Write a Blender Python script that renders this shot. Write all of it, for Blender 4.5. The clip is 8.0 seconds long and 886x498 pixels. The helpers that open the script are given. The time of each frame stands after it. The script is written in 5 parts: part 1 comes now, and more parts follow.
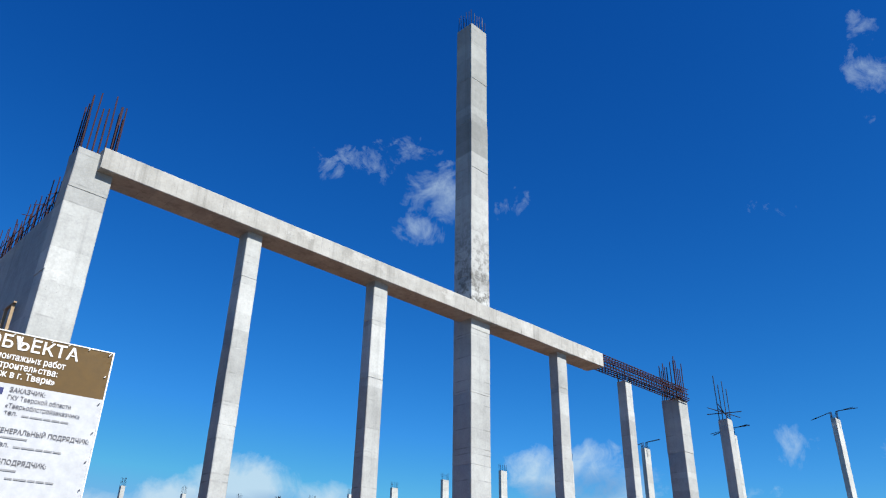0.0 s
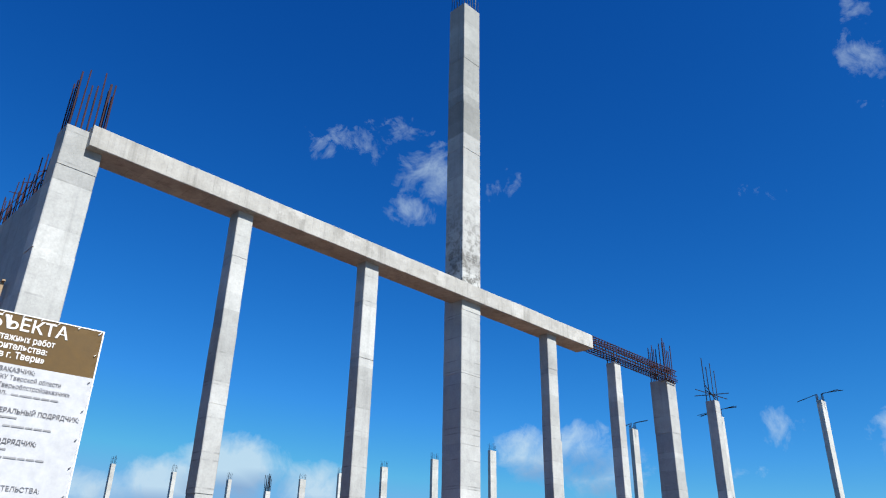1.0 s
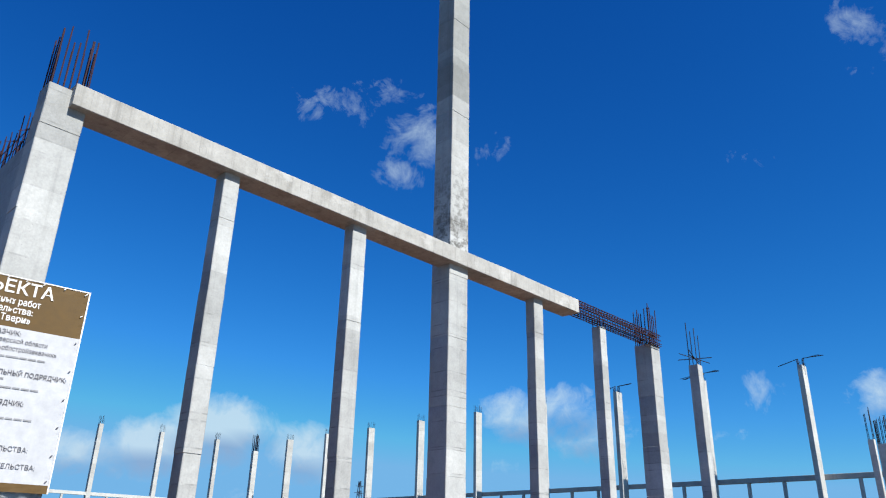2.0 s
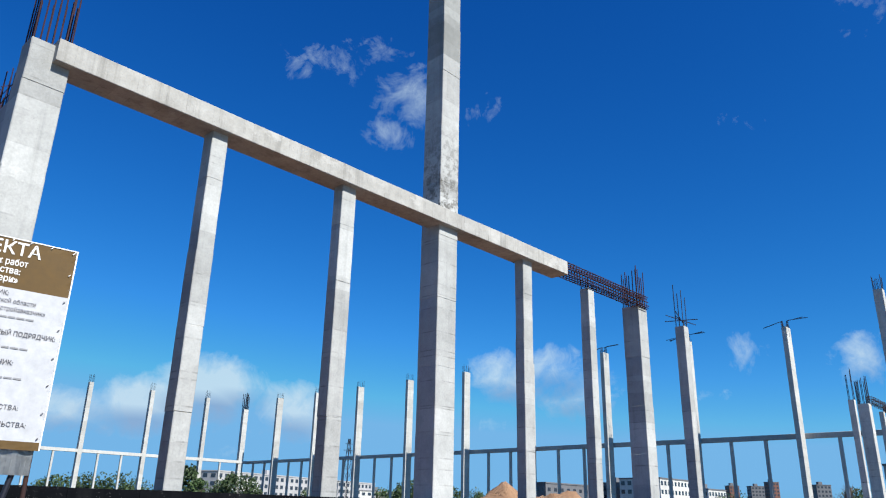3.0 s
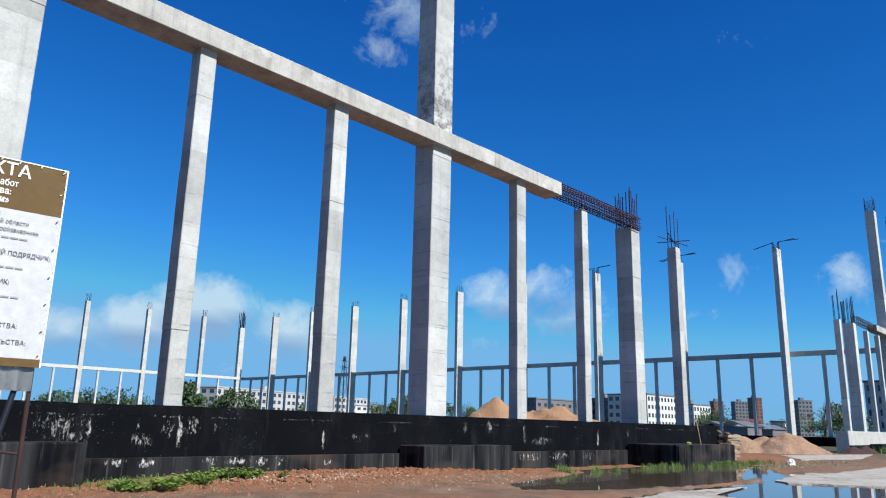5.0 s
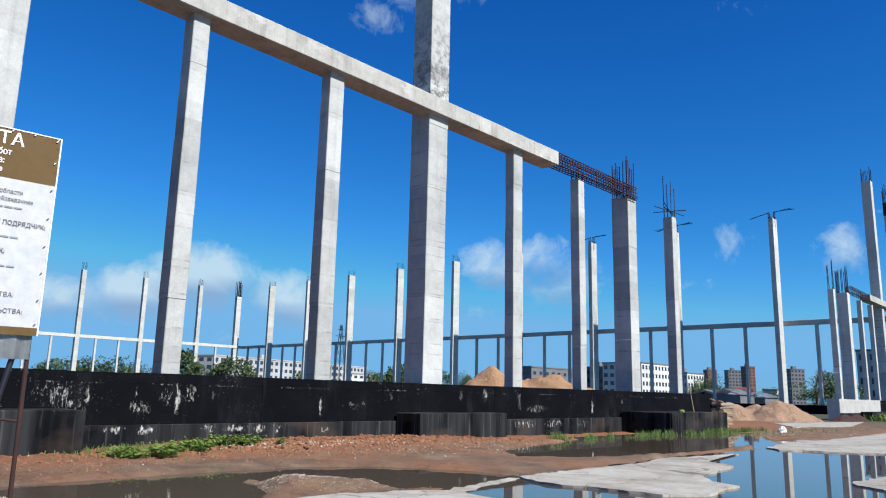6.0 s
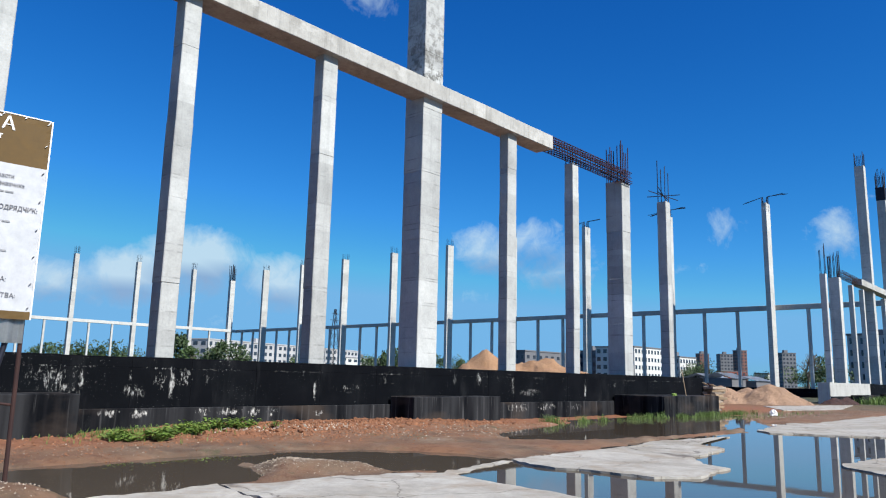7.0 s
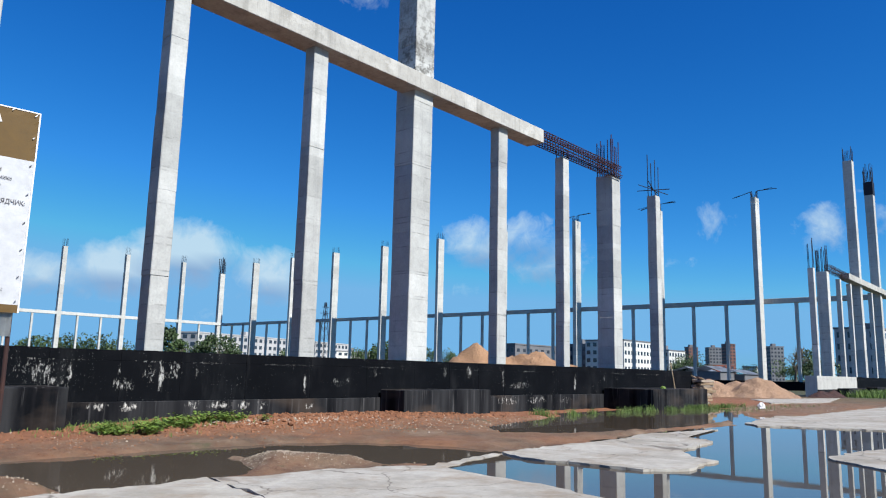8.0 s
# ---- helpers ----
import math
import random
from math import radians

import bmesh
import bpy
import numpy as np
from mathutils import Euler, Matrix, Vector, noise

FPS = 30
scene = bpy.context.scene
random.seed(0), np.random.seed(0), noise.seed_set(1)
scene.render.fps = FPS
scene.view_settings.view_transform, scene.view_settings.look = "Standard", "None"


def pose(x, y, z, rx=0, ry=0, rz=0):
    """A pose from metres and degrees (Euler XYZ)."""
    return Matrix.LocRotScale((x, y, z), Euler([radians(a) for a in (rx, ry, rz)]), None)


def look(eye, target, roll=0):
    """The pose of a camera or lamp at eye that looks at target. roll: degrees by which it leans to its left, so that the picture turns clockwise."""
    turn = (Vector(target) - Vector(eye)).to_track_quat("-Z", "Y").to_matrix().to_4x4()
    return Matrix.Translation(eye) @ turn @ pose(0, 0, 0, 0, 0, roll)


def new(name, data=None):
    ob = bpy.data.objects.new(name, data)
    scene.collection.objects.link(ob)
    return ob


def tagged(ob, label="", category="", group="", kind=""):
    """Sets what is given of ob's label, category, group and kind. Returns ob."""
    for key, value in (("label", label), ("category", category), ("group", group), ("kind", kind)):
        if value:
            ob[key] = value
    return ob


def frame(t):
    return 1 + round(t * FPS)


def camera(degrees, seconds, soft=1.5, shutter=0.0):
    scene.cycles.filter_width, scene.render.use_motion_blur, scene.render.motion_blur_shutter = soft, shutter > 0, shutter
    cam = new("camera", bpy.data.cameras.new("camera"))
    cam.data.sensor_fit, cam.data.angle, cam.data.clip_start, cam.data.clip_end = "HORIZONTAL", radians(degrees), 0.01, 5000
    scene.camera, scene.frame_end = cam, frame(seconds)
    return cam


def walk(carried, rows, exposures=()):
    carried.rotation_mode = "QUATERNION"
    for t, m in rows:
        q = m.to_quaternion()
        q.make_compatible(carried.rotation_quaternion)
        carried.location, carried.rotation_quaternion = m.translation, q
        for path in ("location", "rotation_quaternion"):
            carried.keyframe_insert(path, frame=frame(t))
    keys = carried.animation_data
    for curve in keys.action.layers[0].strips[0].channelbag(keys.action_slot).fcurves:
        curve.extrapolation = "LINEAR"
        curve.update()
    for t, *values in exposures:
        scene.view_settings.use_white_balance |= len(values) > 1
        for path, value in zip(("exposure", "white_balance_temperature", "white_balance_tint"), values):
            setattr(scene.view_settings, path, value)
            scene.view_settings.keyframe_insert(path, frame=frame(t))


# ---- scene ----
cam = camera(61.8, 8.0, soft=1.15)
PATH = [
    (0.0, -44.59, 26.82, -1.02), (0.5, -44.88, 26.28, -1.06), (1.0, -45.38, 25.37, -1.10), (1.5, -45.93, 24.06, -1.16),
    (3.0, -47.31, 19.60, -1.21), (3.5, -47.50, 18.09, -1.21), (4.0, -47.65, 16.43, -1.23), (4.5, -47.70, 14.93, -1.22),
    (6.0, -48.11, 11.12, -1.26), (6.5, -48.23, 10.43, -1.24), (7.0, -48.58, 9.91, -1.25), (7.5, -48.94, 9.64, -1.27),
    (8.0, -49.32, 9.42, -1.25),
]
EYE = (0.0, 0.0, 1.6)
walk(cam, [(t, pose(*EYE, 90 + pitch, roll, yaw)) for t, yaw, pitch, roll in PATH],
     [(0.0, 0.75), (8.0, 0.75)])

# ---- world, sun ----
SUN_FROM = Vector((-0.01, -0.71, 0.70)).normalized()
world = bpy.data.worlds.new("sky")
scene.world = world
world.use_nodes = True


def heading(az, rise):
    """Unit direction from a compass turn (degrees, left positive) and the tangent of the elevation."""
    return Vector((-math.sin(radians(az)), math.cos(radians(az)), rise)).normalized()


def build_sky():
    nt = world.node_tree
    nd, ln = nt.nodes, nt.links
    nd.clear()
    out = nd.new("ShaderNodeOutputWorld")
    bg = nd.new("ShaderNodeBackground")
    bg.inputs["Strength"].default_value = 0.041
    ln.new(bg.outputs[0], out.inputs[0])
    sky = nd.new("ShaderNodeTexSky")
    sky.sky_type = "NISHITA"
    sky.sun_disc = False
    sky.sun_elevation = math.asin(SUN_FROM.z)
    sky.sun_rotation = math.atan2(SUN_FROM.x, SUN_FROM.y)
    sky.air_density, sky.dust_density, sky.ozone_density = 1.0, 0.1, 1.0
    # a deep, clear, polarised-looking blue: each channel of the sky keeps its own contrast
    apart = nd.new("ShaderNodeSeparateColor")
    deep = nd.new("ShaderNodeCombineColor")
    ln.new(sky.outputs[0], apart.inputs[0])
    for k, (gain, power, most) in enumerate(((0.074, 2.3, 2.6), (0.68, 1.35, 6.7), (2.0, 1.0, 11.6))):
        pw, ml = nd.new("ShaderNodeMath"), nd.new("ShaderNodeMath")
        pw.operation, ml.operation = "POWER", "MULTIPLY"
        pw.inputs[1].default_value, ml.inputs[1].default_value = power, gain
        ln.new(apart.outputs[k], pw.inputs[0])
        ln.new(pw.outputs[0], ml.inputs[0])
        cap = nd.new("ShaderNodeMath")
        cap.operation, cap.inputs[1].default_value = "MINIMUM", most
        ln.new(ml.outputs[0], cap.inputs[0])
        ln.new(cap.outputs[0], deep.inputs[k])
    tc = nd.new("ShaderNodeTexCoord")

    def math_node(op, a, b=None, clamp=False):
        n = nd.new("ShaderNodeMath")
        n.operation, n.use_clamp = op, clamp
        for i, v in enumerate((a, b)):
            if v is None:
                continue
            if isinstance(v, (int, float)):
                n.inputs[i].default_value = v
            else:
                ln.new(v, n.inputs[i])
        return n.outputs[0]

    # warped direction, so that the cloud edges are ragged
    n1 = nd.new("ShaderNodeTexNoise")
    n1.inputs["Scale"].default_value, n1.inputs["Detail"].default_value, n1.inputs["Distortion"].default_value = 10.0, 9.0, 0.5
    n1.inputs["Roughness"].default_value = 0.62
    ln.new(tc.outputs["Generated"], n1.inputs["Vector"])
    n2 = nd.new("ShaderNodeTexNoise")
    n2.inputs["Scale"].default_value, n2.inputs["Detail"].default_value, n2.inputs["Distortion"].default_value = 34.0, 9.0, 0.8
    n2.inputs["Roughness"].default_value = 0.65
    ln.new(tc.outputs["Generated"], n2.inputs["Vector"])
    ragged = math_node("ADD", math_node("MULTIPLY", n1.outputs["Fac"], 2.0), math_node("MULTIPLY", n2.outputs["Fac"], 0.8))
    # clouds: turn, rise, half width, half height (radians), thickness
    clouds = [(-35, 0.637, 0.05, 0.028, 0.64), (-37.5, 0.65, 0.05, 0.03, 0.72), (-40.5, 0.686, 0.045, 0.034, 0.8), (-42.7, 0.621, 0.045, 0.035, 0.84),
              (-44.8, 0.591, 0.04, 0.03, 0.8), (-49.3, 0.582, 0.04, 0.036, 0.84), (-42.1, 0.534, 0.035, 0.028, 0.52), (-71.4, 0.526, 0.03, 0.022, 0.58),
              (-80.7, 0.693, 0.035, 0.05, 0.54), (-80.8, 0.785, 0.025, 0.02, 0.52), (-45.8, 0.761, 0.03, 0.02, 0.36),
              (-21.4, 0.104, 0.064, 0.028, 1.25), (-25.2, 0.118, 0.062, 0.034, 1.38), (-30, 0.142, 0.058, 0.043, 1.56),
              (-32.2, 0.148, 0.03, 0.032, 1.12), (-35.6, 0.118, 0.05, 0.038, 1.31), (-52.6, 0.172, 0.06, 0.034, 1.25),
              (-55.6, 0.185, 0.05, 0.034, 1.31), (-57.4, 0.152, 0.055, 0.036, 1.25), (-70.6, 0.2, 0.038, 0.03, 0.5),
              (-77.2, 0.18, 0.045, 0.032, 0.85), (-80.6, 0.197, 0.05, 0.035, 0.8), (-50.6, 0.106, 0.03, 0.016, 0.75),
              (-66, 0.145, 0.14, 0.01, 0.25), (-31.5, 0.062, 0.03, 0.014, 0.62)]
    total, belly = None, None
    for az, rise, wide, tall, thick in clouds:
        d = heading(az, rise)
        side = Vector((-math.cos(radians(az)), -math.sin(radians(az)), 0.0))
        up = side.cross(d).normalized()
        if up.z < 0:
            up = -up

        def dot(vec):
            n = nd.new("ShaderNodeVectorMath")
            n.operation = "DOT_PRODUCT"
            ln.new(tc.outputs["Generated"], n.inputs[0])
            n.inputs[1].default_value = vec
            return n.outputs["Value"]

        across = math_node("MULTIPLY", dot(side), 1 / wide)
        along = math_node("MULTIPLY", math_node("SUBTRACT", dot(up), 0.0), 1 / tall)
        r2 = math_node("ADD", math_node("MULTIPLY", across, across), math_node("MULTIPLY", along, along))
        front = math_node("GREATER_THAN", dot(d), 0.5)
        bump = math_node("MULTIPLY", math_node("MULTIPLY", math_node("SUBTRACT", 1.0, math_node("MULTIPLY", r2, 0.5), True), front), thick)
        total = bump if total is None else math_node("MAXIMUM", total, bump)
        low = math_node("MULTIPLY", bump, math_node("MULTIPLY", along, -0.5, True))
        belly = low if belly is None else math_node("MAXIMUM", belly, low)
    dens = math_node("SUBTRACT", math_node("ADD", ragged, math_node("MULTIPLY", total, 0.70)), 1.77)
    gate = math_node("MULTIPLY", total, 5.0, True)
    cover = math_node("MULTIPLY", math_node("MULTIPLY", math_node("MULTIPLY", dens, 1.5, True), gate), 0.80)
    tint = nd.new("ShaderNodeMix")
    tint.data_type = "RGBA"
    tint.inputs[6].default_value = (8.8, 11.2, 12.8, 1)
    tint.inputs[7].default_value = (4.0, 6.0, 9.2, 1)
    ln.new(math_node("MULTIPLY", belly, 3.2, True), tint.inputs[0])
    mix = nd.new("ShaderNodeMix")
    mix.data_type = "RGBA"
    ln.new(cover, mix.inputs[0])
    ln.new(deep.outputs[0], mix.inputs[6])
    ln.new(tint.outputs[2], mix.inputs[7])
    ln.new(mix.outputs[2], bg.inputs["Color"])


build_sky()
sun_data = bpy.data.lights.new("sun", "SUN")
sun_data.energy, sun_data.angle, sun_data.color = 4.9, radians(0.53), (1.0, 0.965, 0.89)
sun = new("sun", sun_data)
sun.matrix_world = look((0, 0, 60), Vector((0, 0, 60)) - SUN_FROM)


# ---- materials ----
def material(name, base, rough=0.85, metal=0.0, dark=None, light=None, scale=1.2, fine=30.0, amount=0.6, bump=0.25,
             bump_size=0.01, streak=0.0, bands=0.0, random_value=0.0, spec=0.4, holes=0.0, patches=0.0, mottle=0.0):
    """Procedural surface: broad stains between dark and light, fine grain, relief."""
    m = bpy.data.materials.new(name)
    m.use_nodes = True
    nd, ln = m.node_tree.nodes, m.node_tree.links
    bsdf = nd["Principled BSDF"]
    bsdf.inputs["Metallic"].default_value = metal
    bsdf.inputs["Specular IOR Level"].default_value = spec
    dark = dark or tuple(c * 0.7 for c in base)
    light = light or tuple(min(1, c * 1.2) for c in base)
    geo = nd.new("ShaderNodeNewGeometry")
    pos = geo.outputs["Position"]

    def noise_tex(vec, s, detail=6.0, rough_=0.6):
        n = nd.new("ShaderNodeTexNoise")
        n.inputs["Scale"].default_value, n.inputs["Detail"].default_value, n.inputs["Roughness"].default_value = s, detail, rough_
        ln.new(vec, n.inputs["Vector"])
        return n.outputs["Fac"]

    big = noise_tex(pos, scale)
    small = noise_tex(pos, fine, 8.0, 0.7)
    ramp = nd.new("ShaderNodeValToRGB")
    el = ramp.color_ramp.elements
    el[0].position, el[1].position = 0.5 - 0.22 / max(amount, 0.1), 0.5 + 0.22 / max(amount, 0.1)
    el[0].position, el[1].position = max(0.02, el[0].position), min(0.98, el[1].position)
    el[0].color, el[1].color = (*dark, 1), (*light, 1)
    mid = ramp.color_ramp.elements.new(0.5)
    mid.color = (*base, 1)
    ln.new(big, ramp.inputs[0])
    colour = ramp.outputs[0]

    def blend(colour, fac, other, mode="MIX"):
        n = nd.new("ShaderNodeMix")
        n.data_type, n.blend_type = "RGBA", mode
        if isinstance(fac, float):
            n.inputs[0].default_value = fac
        else:
            ln.new(fac, n.inputs[0])
        ln.new(colour, n.inputs[6])
        if isinstance(other, tuple):
            n.inputs[7].default_value = (*other, 1)
        else:
            ln.new(other, n.inputs[7])
        return n.outputs[2]

    def rng(v, a, b, lo, hi):
        n = nd.new("ShaderNodeMapRange")
        ln.new(v, n.inputs[0])
        for i, q in enumerate((a, b, lo, hi)):
            n.inputs[i + 1].default_value = q
        return n.outputs[0]

    def mapped(sx, sy, sz):
        n = nd.new("ShaderNodeVectorMath")
        n.operation = "MULTIPLY"
        ln.new(pos, n.inputs[0])
        n.inputs[1].default_value = (sx, sy, sz)
        return n.outputs[0]

    grain = nd.new("ShaderNodeValToRGB")
    grain.color_ramp.elements[0].position, grain.color_ramp.elements[1].position = 0.3, 0.7
    grain.color_ramp.elements[0].color, grain.color_ramp.elements[1].color = (0.8, 0.8, 0.8, 1), (1.12, 1.12, 1.12, 1)
    ln.new(small, grain.inputs[0])
    colour = blend(colour, 0.75, grain.outputs[0], "MULTIPLY")
    if streak:
        colour = blend(colour, rng(noise_tex(mapped(3.2, 3.2, 0.12), 1.0, 5.0, 0.65), 0.52, 0.72, 0.0, streak), tuple(c * 0.45 for c in dark))
    if bands:
        colour = blend(colour, rng(noise_tex(mapped(0.02, 0.02, 0.75), 1.0, 1.0, 0.3), 0.40, 0.62, 0.0, bands), dark)
    if mottle:
        cloud = nd.new("ShaderNodeValToRGB")
        cloud.color_ramp.elements[0].position, cloud.color_ramp.elements[1].position = 0.33, 0.66
        cloud.color_ramp.elements[0].color, cloud.color_ramp.elements[1].color = (0.74, 0.74, 0.74, 1), (1.14, 1.14, 1.14, 1)
        ln.new(noise_tex(pos, 2.6, 10.0, 0.72), cloud.inputs[0])
        colour = blend(colour, mottle, cloud.outputs[0], "MULTIPLY")
    if patches:
        spot = rng(noise_tex(mapped(0.55, 0.55, 0.9), 1.0, 9.0, 0.75), 0.56, 0.60, 0.0, patches)
        colour = blend(colour, spot, light)
        drip = rng(noise_tex(mapped(1.1, 1.1, 1.4), 2.2, 10.0, 0.8), 0.60, 0.66, 0.0, patches)
        colour = blend(colour, drip, dark)
    if random_value:
        info = nd.new("ShaderNodeObjectInfo")
        hsv = nd.new("ShaderNodeHueSaturation")
        ln.new(rng(info.outputs["Random"], 0, 1, 1 - random_value, 1 + random_value), hsv.inputs["Value"])
        ln.new(colour, hsv.inputs["Color"])
        colour = hsv.outputs[0]
    if holes:
        v = nd.new("ShaderNodeTexVoronoi")
        v.inputs["Scale"].default_value = 9.0
        ln.new(pos, v.inputs["Vector"])
        colour = blend(colour, rng(v.outputs["Distance"], 0.06, 0.10, holes, 0.0), tuple(c * 0.35 for c in dark))
    ln.new(colour, bsdf.inputs["Base Color"])
    ln.new(rng(small, 0.3, 0.7, max(0.02, rough - 0.1), min(1.0, rough + 0.1)), bsdf.inputs["Roughness"])
    if bump:
        b = nd.new("ShaderNodeBump")
        b.inputs["Strength"].default_value, b.inputs["Distance"].default_value = bump, bump_size
        ln.new(small, b.inputs["Height"])
        ln.new(b.outputs[0], bsdf.inputs["Normal"])
    return m


def casting_marks(m, axis, pitch, spread, line=0.05, joint=0.5):
    """Pours of slightly different tone along an axis, with grout-stained joints between them."""
    nd, ln = m.node_tree.nodes, m.node_tree.links
    bsdf = nd["Principled BSDF"]
    colour = bsdf.inputs["Base Color"].links[0].from_socket
    sep = nd.new("ShaderNodeSeparateXYZ")
    ln.new(nd.new("ShaderNodeNewGeometry").outputs["Position"], sep.inputs[0])
    pick = nd.new("ShaderNodeObjectInfo").outputs["Random"]

    def calc(op, a, b=0.0, clamp=False):
        n = nd.new("ShaderNodeMath")
        n.operation, n.use_clamp = op, clamp
        for i, v in enumerate((a, b)):
            if isinstance(v, (int, float)):
                n.inputs[i].default_value = v
            else:
                ln.new(v, n.inputs[i])
        return n.outputs[0]

    for k, (step, amount) in enumerate(((pitch, spread), (pitch * 0.43, spread * 0.55))):
        run = calc("ADD", calc("MULTIPLY", sep.outputs[axis], 1 / step), calc("MULTIPLY", pick, 13.7 + k))
        cell = nd.new("ShaderNodeTexWhiteNoise")
        cell.noise_dimensions = "1D"
        ln.new(calc("ADD", calc("FLOOR", run), calc("MULTIPLY", pick, 57.0)), cell.inputs["W"])
        tone = calc("ADD", calc("MULTIPLY", cell.outputs["Value"], amount), 1.0 - 0.52 * amount)
        edge = calc("LESS_THAN", calc("FRACT", run), line / step)
        rough = nd.new("ShaderNodeTexNoise")
        rough.inputs["Scale"].default_value, rough.inputs["Detail"].default_value = 2.3, 6.0
        stain = calc("MULTIPLY", edge, calc("MULTIPLY", calc("SUBTRACT", rough.outputs["Fac"], 0.42), 5.0 * joint, True))
        tone = calc("MULTIPLY", tone, calc("SUBTRACT", 1.0, stain))
        hsv = nd.new("ShaderNodeHueSaturation")
        ln.new(tone, hsv.inputs["Value"])
        ln.new(colour, hsv.inputs["Color"])
        colour = hsv.outputs[0]
    ln.new(colour, bsdf.inputs["Base Color"])


def nodes_of(m):
    return m.node_tree.nodes, m.node_tree.links, m.node_tree.nodes["Principled BSDF"]


CONCRETE = material("concrete", (0.385, 0.397, 0.392), 0.9, dark=(0.295, 0.304, 0.30), light=(0.44, 0.451, 0.446), scale=0.6, fine=14.0,
                    amount=0.7, bump=0.15, bump_size=0.008, streak=0.3, random_value=0.04, holes=0.5, patches=0.2, mottle=0.45)
BEAM_CONCRETE = material("beam_concrete", (0.365, 0.363, 0.344), 0.9, dark=(0.26, 0.255, 0.235), light=(0.46, 0.46, 0.445), scale=0.7, fine=14.0,
                         amount=0.8, bump=0.15, bump_size=0.008, streak=0.45, holes=0.6, patches=0.5, mottle=0.5)
CONCRETE_FAR = material("weathered_concrete", (0.435, 0.44, 0.425), 0.9, dark=(0.34, 0.34, 0.325), light=(0.50, 0.505, 0.49), scale=0.5, fine=6.0,
                        bump=0.1, streak=0.25, random_value=0.05, mottle=0.45)
casting_marks(CONCRETE, 2, 2.5, 0.32, 0.05, 0.25)
casting_marks(CONCRETE_FAR, 2, 3.4, 0.18, 0.1, 0.25)
casting_marks(BEAM_CONCRETE, 0, 2.3, 0.18, 0.03, 0.25)
CONCRETE_SLAB = material("slab_concrete", (0.33, 0.312, 0.278), 0.9, dark=(0.22, 0.20, 0.165), light=(0.40, 0.385, 0.35), scale=0.55, fine=22.0,
                         amount=0.9, bump=0.5, bump_size=0.01, random_value=0.05, mottle=0.8)
RUST = material("rusty_steel", (0.034, 0.011, 0.018), 0.8, metal=0.1, dark=(0.017, 0.008, 0.015), light=(0.062, 0.019, 0.022), scale=3.0, fine=60, bump=0.3, bump_size=0.003)
OLD_RUST = material("weathered_rust", (0.036, 0.016, 0.014), 0.85, metal=0.1, dark=(0.018, 0.010, 0.012), light=(0.07, 0.03, 0.022), scale=3.0, fine=60, bump=0.3, bump_size=0.003)
DARK_STEEL = material("dark_steel", (0.022, 0.024, 0.036), 0.6, metal=0.5, scale=4.0, fine=60, bump=0.2, bump_size=0.003)


def lime_marks(m, marks, tone, grain, gain, joint_z=None):
    """White lime that has bled out at certain places: x, z, half width, half height, thickness."""
    nd, ln, bsdf = nodes_of(m)
    colour = bsdf.inputs["Base Color"].links[0].from_socket
    pos = nd.new("ShaderNodeNewGeometry").outputs["Position"]
    sep = nd.new("ShaderNodeSeparateXYZ")
    ln.new(pos, sep.inputs[0])

    def calc(op, a, b=0.0, clamp=False):
        n = nd.new("ShaderNodeMath")
        n.operation, n.use_clamp = op, clamp
        for i, v in enumerate((a, b)):
            if isinstance(v, (int, float)):
                n.inputs[i].default_value = v
            else:
                ln.new(v, n.inputs[i])
        return n.outputs[0]

    total = None
    for x, z, hx, hz, thick in marks:
        u = calc("MULTIPLY", calc("SUBTRACT", sep.outputs[0], x), 1 / hx)
        v = calc("MULTIPLY", calc("SUBTRACT", sep.outputs[2], z), 1 / hz)
        near = calc("SUBTRACT", 1.0, calc("ADD", calc("MULTIPLY", u, u), calc("MULTIPLY", v, v)), True)
        near = calc("MULTIPLY", near, thick)
        total = near if total is None else calc("MAXIMUM", total, near)
    if joint_z is not None:
        seam = calc("LESS_THAN", calc("ABSOLUTE", calc("SUBTRACT", sep.outputs[2], joint_z)), 0.022)
        along = nd.new("ShaderNodeTexNoise")
        along.inputs["Scale"].default_value, along.inputs["Detail"].default_value = 0.55, 3.0
        ln.new(pos, along.inputs["Vector"])
        total = calc("MAXIMUM", total, calc("MULTIPLY", seam, calc("MULTIPLY", calc("MULTIPLY", calc("SUBTRACT", along.outputs["Fac"], 0.47), 9.0, True), 0.75)))
    stretch = nd.new("ShaderNodeVectorMath")
    stretch.operation = "MULTIPLY"
    stretch.inputs[1].default_value = (1, 1, 0.42)
    ln.new(pos, stretch.inputs[0])
    speck = nd.new("ShaderNodeTexNoise")
    speck.inputs["Scale"].default_value, speck.inputs["Detail"].default_value, speck.inputs["Roughness"].default_value = grain, 9.0, 0.72
    ln.new(stretch.outputs[0], speck.inputs["Vector"])
    fac = calc("MULTIPLY", calc("SUBTRACT", calc("ADD", speck.outputs["Fac"], calc("MULTIPLY", total, 0.105)), 0.605), gain, True)
    fac = calc("MULTIPLY", fac, calc("MULTIPLY", total, 3.0, True))
    mix = nd.new("ShaderNodeMix")
    mix.data_type = "RGBA"
    ln.new(fac, mix.inputs[0])
    ln.new(colour, mix.inputs[6])
    mix.inputs[7].default_value = (*tone, 1)
    ln.new(mix.outputs[2], bsdf.inputs["Base Color"])


